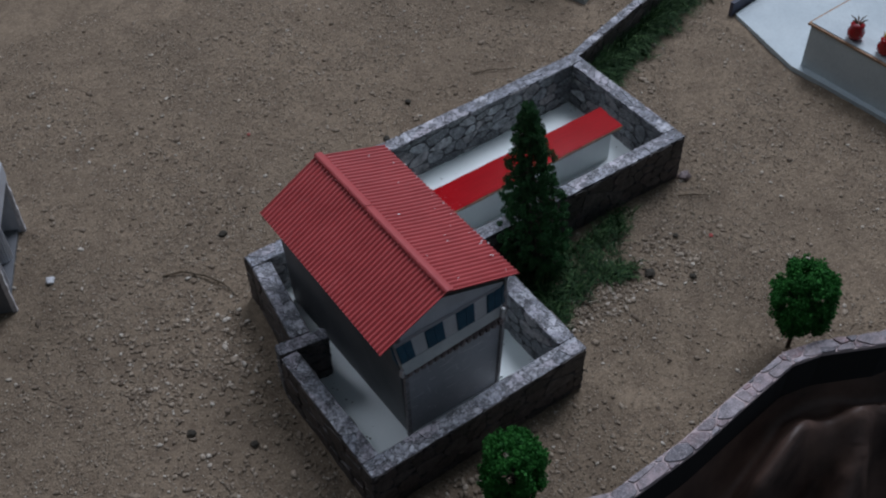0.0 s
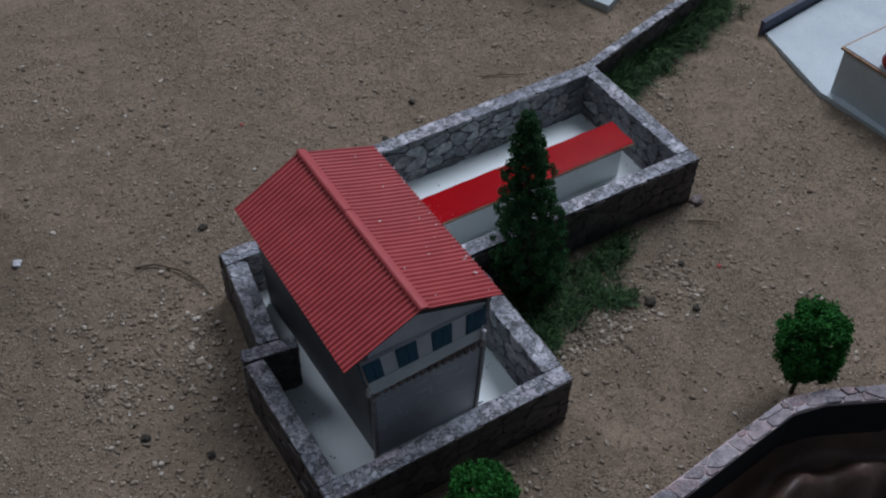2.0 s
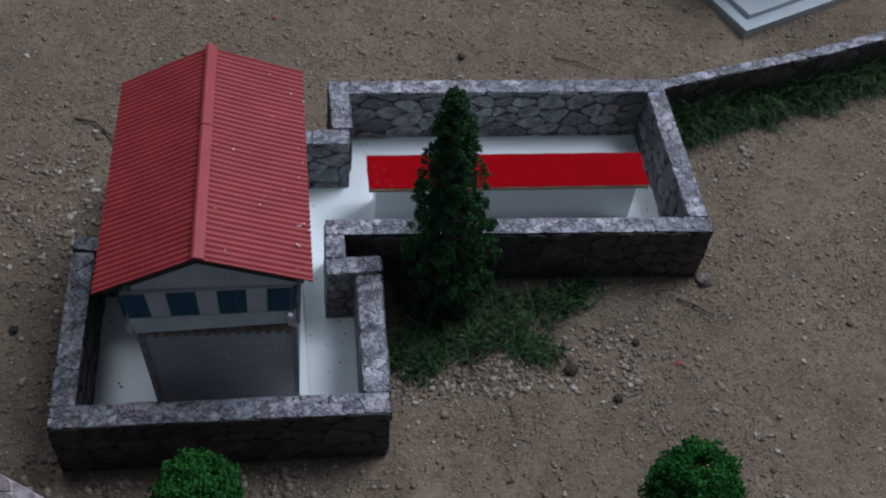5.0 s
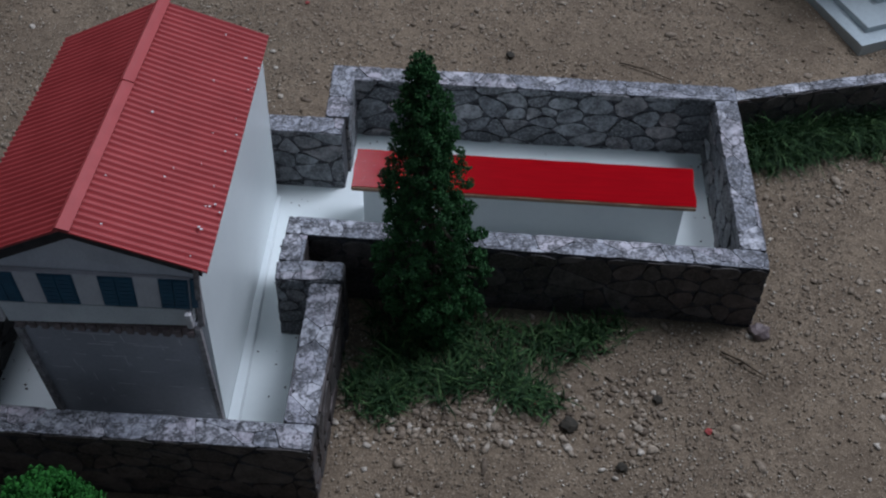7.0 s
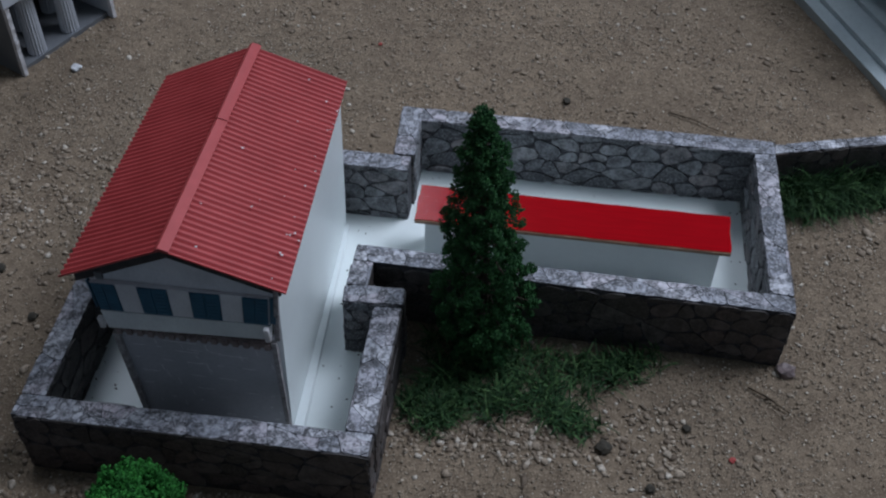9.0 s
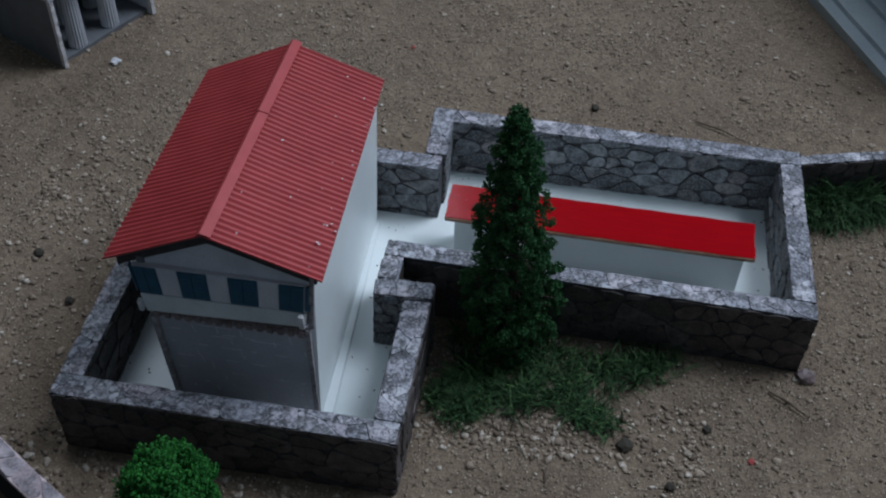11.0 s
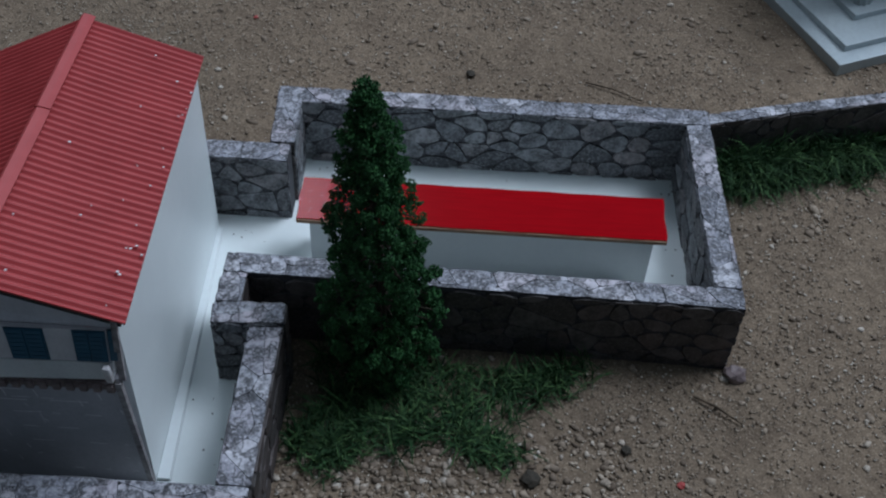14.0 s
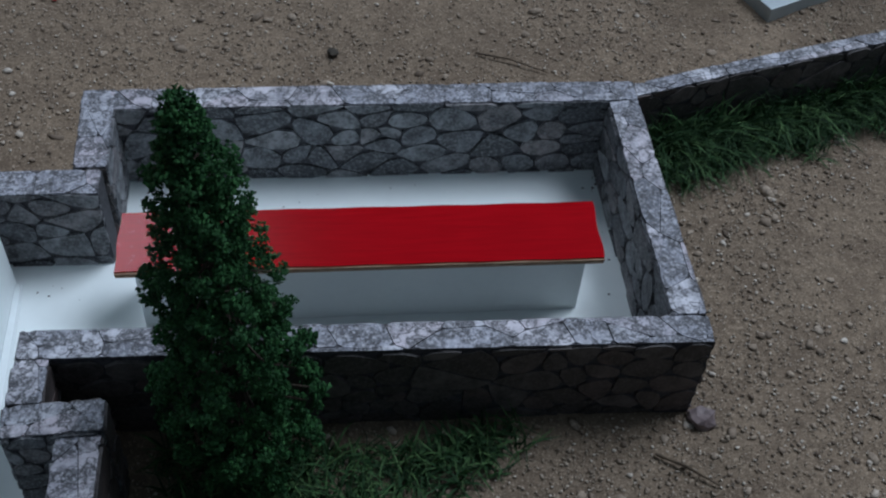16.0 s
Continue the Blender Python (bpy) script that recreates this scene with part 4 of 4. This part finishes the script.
# ---- colonnade building at the other side ----
def colonnade():
    # local x runs back from the open front, local y along it
    a, b = Vector((-0.1005, 0.2415, 0)), Vector((-0.0704, 0.3056, 0))
    ang = math.degrees(math.atan2((b - a).y, (b - a).x)) - 90
    m = Matrix.Translation(a) @ pose(0, 0, 0, 0, 0, ang)
    L = (b - a).length
    t = root("model_stoa", "grey model colonnade with dark side panels and fluted columns", "model building", m=m)
    part("floor_slab", box(-0.078, -0.004, 0.0022, L - 0.0022, -0.002, 0.0016), M_DARKGREY, t)
    for y0, y1 in ((0, 0.0020), (L - 0.0020, L)):
        part("side_panel", box(-0.080, -0.0022, y0, y1, -0.002, 0.0440), M_DARKGREY if y0 == 0 else M_PLASTICGREY, t, "grey side panel")
        bm = bmesh.new()
        rng = random.Random(int(y0 * 1e5) + 3)
        prev = None
        for k in range(15):
            z = -0.002 + 0.046 * k / 14
            o = 0.0003 + 0.0007 * rng.random()
            ring = [bm.verts.new(p) for p in ((-0.0021, y0 - 0.0002, z), (o, y0 - 0.0002, z), (o, y1 + 0.0002, z), (-0.0021, y1 + 0.0002, z))]
            if prev:
                for i in range(4):
                    bm.faces.new((prev[i], prev[(i + 1) % 4], ring[(i + 1) % 4], ring[i]))
            else:
                bm.faces.new(list(reversed(ring)))
            prev = ring
        bm.faces.new(prev)
        part("panel_edge", bm, M_FOAMEDGE, t, "torn pale foam edge")
    part("back_panel", box(-0.080, -0.0785, 0.0021, L - 0.0021, 0.0017, 0.044), M_DARKGREY, t)
    for x, y in ((-0.0095, 0.0190), (-0.0100, 0.0445), (-0.034, 0.012), (-0.034, 0.030), (-0.034, 0.052)):
        c0 = part("column", lathe([(0.0054, 0.0), (0.0053, 0.004), (0.0049, 0.036)], 72, 18, 0.12), M_PLASTICGREY, t, "grey fluted column")
        c0.location = (x, y, 0.0017)
        part("capital", lathe([(0.0051, 0.0361), (0.0062, 0.0372), (0.0064, 0.0392), (0.0050, 0.0400), (0.0050, 0.0420)], 28), M_PLASTICGREY, c0)
    part("roof_slab", box(-0.082, 0.0012, -0.0012, L + 0.0012, 0.0442, 0.0560, 0.0004), M_PLASTICGREY, t, "pale grey roof slab")
    return t


colonnade()


def blue_topped_board():
    t = root("display_board", "pale low display board with dark blue printed top", "board", m=pose(-0.1045, 0.2395, 0, 0, 0, -25.8))
    part("body", box(-0.125, -0.056, -0.052, -0.004, -0.002, 0.0110, 0.0004), M_PALE, t)
    part("top_print", box(-0.1235, -0.0575, -0.0505, -0.0055, 0.0111, 0.0116), M_NAVY, t, "dark blue printed top")
    return t


blue_topped_board()


# ---- white board with the low building and red ornaments ----
def white_yard():
    t = root("model_yard", "white board yard with a low tan-edged roof", "model building", m=pose(0.4592, 0.1232, 0))
    inv = t.matrix_world.inverted()

    def put(name, bm, material, label="", smooth=False):
        bmesh.ops.transform(bm, matrix=inv, verts=bm.verts)
        return part(name, bm, material, t, label, smooth)

    put("board", prism([(0.4480, 0.1295), (0.4565, 0.0461), (0.4634, 0.0075), (0.7134, 0.0075), (0.7025, 0.2342), (0.4621, 0.1999)], -0.002, 0.0028), M_PALE, "white board with a rough edge")
    put("body", prism([(0.4546, 0.1266), (0.4614, 0.0365), (0.6524, 0.0365), (0.6488, 0.1329)], 0.0029, 0.0375), M_PALE, "plain white walls")
    put("roof", prism([(0.4535, 0.1292), (0.4615, 0.0326), (0.6605, 0.0326), (0.6564, 0.1387)], 0.0376, 0.0392), M_TAN, "tan board edge")
    put("roof_top", prism([(0.4552, 0.1277), (0.4629, 0.0340), (0.6584, 0.0340), (0.6545, 0.1367)], 0.0393, 0.0399), M_PALE, "white painted roof")
    put("kerb", hexa([(0.4600, 0.2014, 0), (0.5835, 0.2178, 0), (0.5833, 0.2212, 0), (0.4598, 0.2048, 0)], [(0.4600, 0.2014, 0.012), (0.5835, 0.2178, 0.012), (0.5833, 0.2212, 0.012), (0.4598, 0.2048, 0.012)]), M_NAVY, "dark blue printed strip")
    return t


white_yard()


def ornament(x, y, z, r, seed):
    t = root("red_pot", "glossy red rounded pot with a yellow flower", "flower pot", "red pots on the low roof", m=pose(x, y, z))
    part("pot", lathe([(0.55 * r, 0), (0.95 * r, 0.5 * r), (1.0 * r, 1.1 * r), (0.75 * r, 1.6 * r), (0.85 * r, 1.9 * r), (0.5 * r, 2.1 * r)], 18), M_REDGLOSS, t, smooth=True)
    rng = random.Random(seed)
    bm = bmesh.new()
    for k in range(7):
        a = 6.28 * k / 7
        tube([(0, 0, 1.9 * r), (math.cos(a) * r * 0.5, math.sin(a) * r * 0.5, 2.5 * r), (math.cos(a) * r * rng.uniform(0.7, 1.2), math.sin(a) * r * rng.uniform(0.7, 1.2), 2.7 * r)], [0.0003, 0.0006, 0.0002], 5, bm)
    part("flower", bm, M_YELLOW if seed % 2 else M_TWIG, t)
    return t


ornament(0.4643, 0.0972, 0.0399, 0.0060, 2)
ornament(0.4670, 0.0735, 0.0399, 0.0060, 3)


# ---- dirt on the court floor ----
def floor_dirt(seed):
    rng = random.Random(seed)
    bm = bmesh.new()
    spots = [(rng.uniform(0.011, 0.034), rng.uniform(0.012, 0.085)) for _ in range(34)] + [(rng.uniform(0.105, 0.125), rng.uniform(0.014, 0.15)) for _ in range(26)] \
        + [(rng.uniform(0.283, 0.294), rng.uniform(0.105, 0.19)) for _ in range(22)] + [(rng.uniform(0.135, 0.29), rng.uniform(0.155, 0.19)) for _ in range(30)]
    for x, y in spots:
        r = 0.0004 * rng.random() ** 2 + 0.00016
        m = Matrix.Translation((x, y, FZ + 0.3 * r)) @ Matrix.Diagonal((rng.uniform(0.7, 1.4), rng.uniform(0.7, 1.3), 0.6, 1))
        bmesh.ops.create_icosphere(bm, subdivisions=1, radius=r, matrix=m)
    return tagged(part("dirt", bm, M_CLOD), "dark specks of dirt on the white floor", "dirt", "", "stuff")


floor_dirt(9)


# ---- litter on the sand ----
def twig(points, r, label):
    t = tagged(part("twig", tube([(x, y, lump(x, y) + 0.0005 + z) for x, y, z in points], [r] * (len(points) - 1) + [r * 0.5], 6), M_TWIG), label, "twig", "twigs on the sand")
    return t


twig([(-0.0172, 0.2146, 0), (-0.006, 0.2105, 0.001), (0.004, 0.199, 0.001), (0.010, 0.186, 0.001), (0.0123, 0.1741, 0)], 0.0006, "thin curved dry brown twig lying on sand")
twig([(0.2888, 0.0809, 0), (0.2965, 0.0761, 0.0008), (0.3055, 0.0696, 0)], 0.0005, "short straight dry twig lying on sand")
twig([(0.2554, 0.2626, 0), (0.268, 0.2575, 0.0006), (0.2826, 0.2492, 0)], 0.0004, "thin pale dry stalk behind the court wall")


def clod(x, y, r, material, label, category, seed, flat=0.6, name="clod"):
    rng = random.Random(seed)
    bm = bmesh.new()
    bmesh.ops.create_icosphere(bm, subdivisions=2, radius=r)
    for v in bm.verts:
        v.co *= 1 + 0.45 * noise.noise(v.co * (1.4 / r) + Vector((seed, 0, 0))) + rng.uniform(-0.12, 0.12)
        v.co.z = v.co.z * flat
    ob = part(name, bm, material)
    ob.location = (x, y, lump(x, y) + r * flat * 0.45)
    ob.rotation_euler = (0, 0, rng.uniform(0, 6))
    return tagged(ob, label, category)


clod(0.2276, 0.0416, 0.0034, M_CLOD, "dark crumbly clod of earth on sand", "clod", 3)
clod(0.3055, 0.0925, 0.0042, M_DENTIL, "dull reddish-brown stone at the wall corner", "stone", 5, name="stone_lump")
clod(-0.0747, 0.2525, 0.0030, M_CHIP, "small white plaster chip on sand", "plaster chip", 8, name="plaster_chip")
for x, y, r in ((0.0900, 0.3005, 0.0012), (0.2153, 0.0510, 0.0012), (0.2802, 0.0419, 0.0014), (0.0960, 0.1760, 0.0010)):
    clod(x, y, r, M_SPECK, "tiny bright red paper fleck on sand", "paper fleck", int(x * 1e4), 0.4, "paper_fleck")
for x, y, r in ((0.247, 0.024, 0.0022), (0.262, 0.055, 0.0018), (0.030, 0.225, 0.0026), (-0.055, 0.10, 0.0026), (0.165, 0.24, 0.0022), (0.20, 0.265, 0.0024), (-0.03, 0.075, 0.0022)):
    clod(x, y, r, M_CLOD, "dark brown earthy crumb on sand", "clod", int(1e4 * (x + 1)))
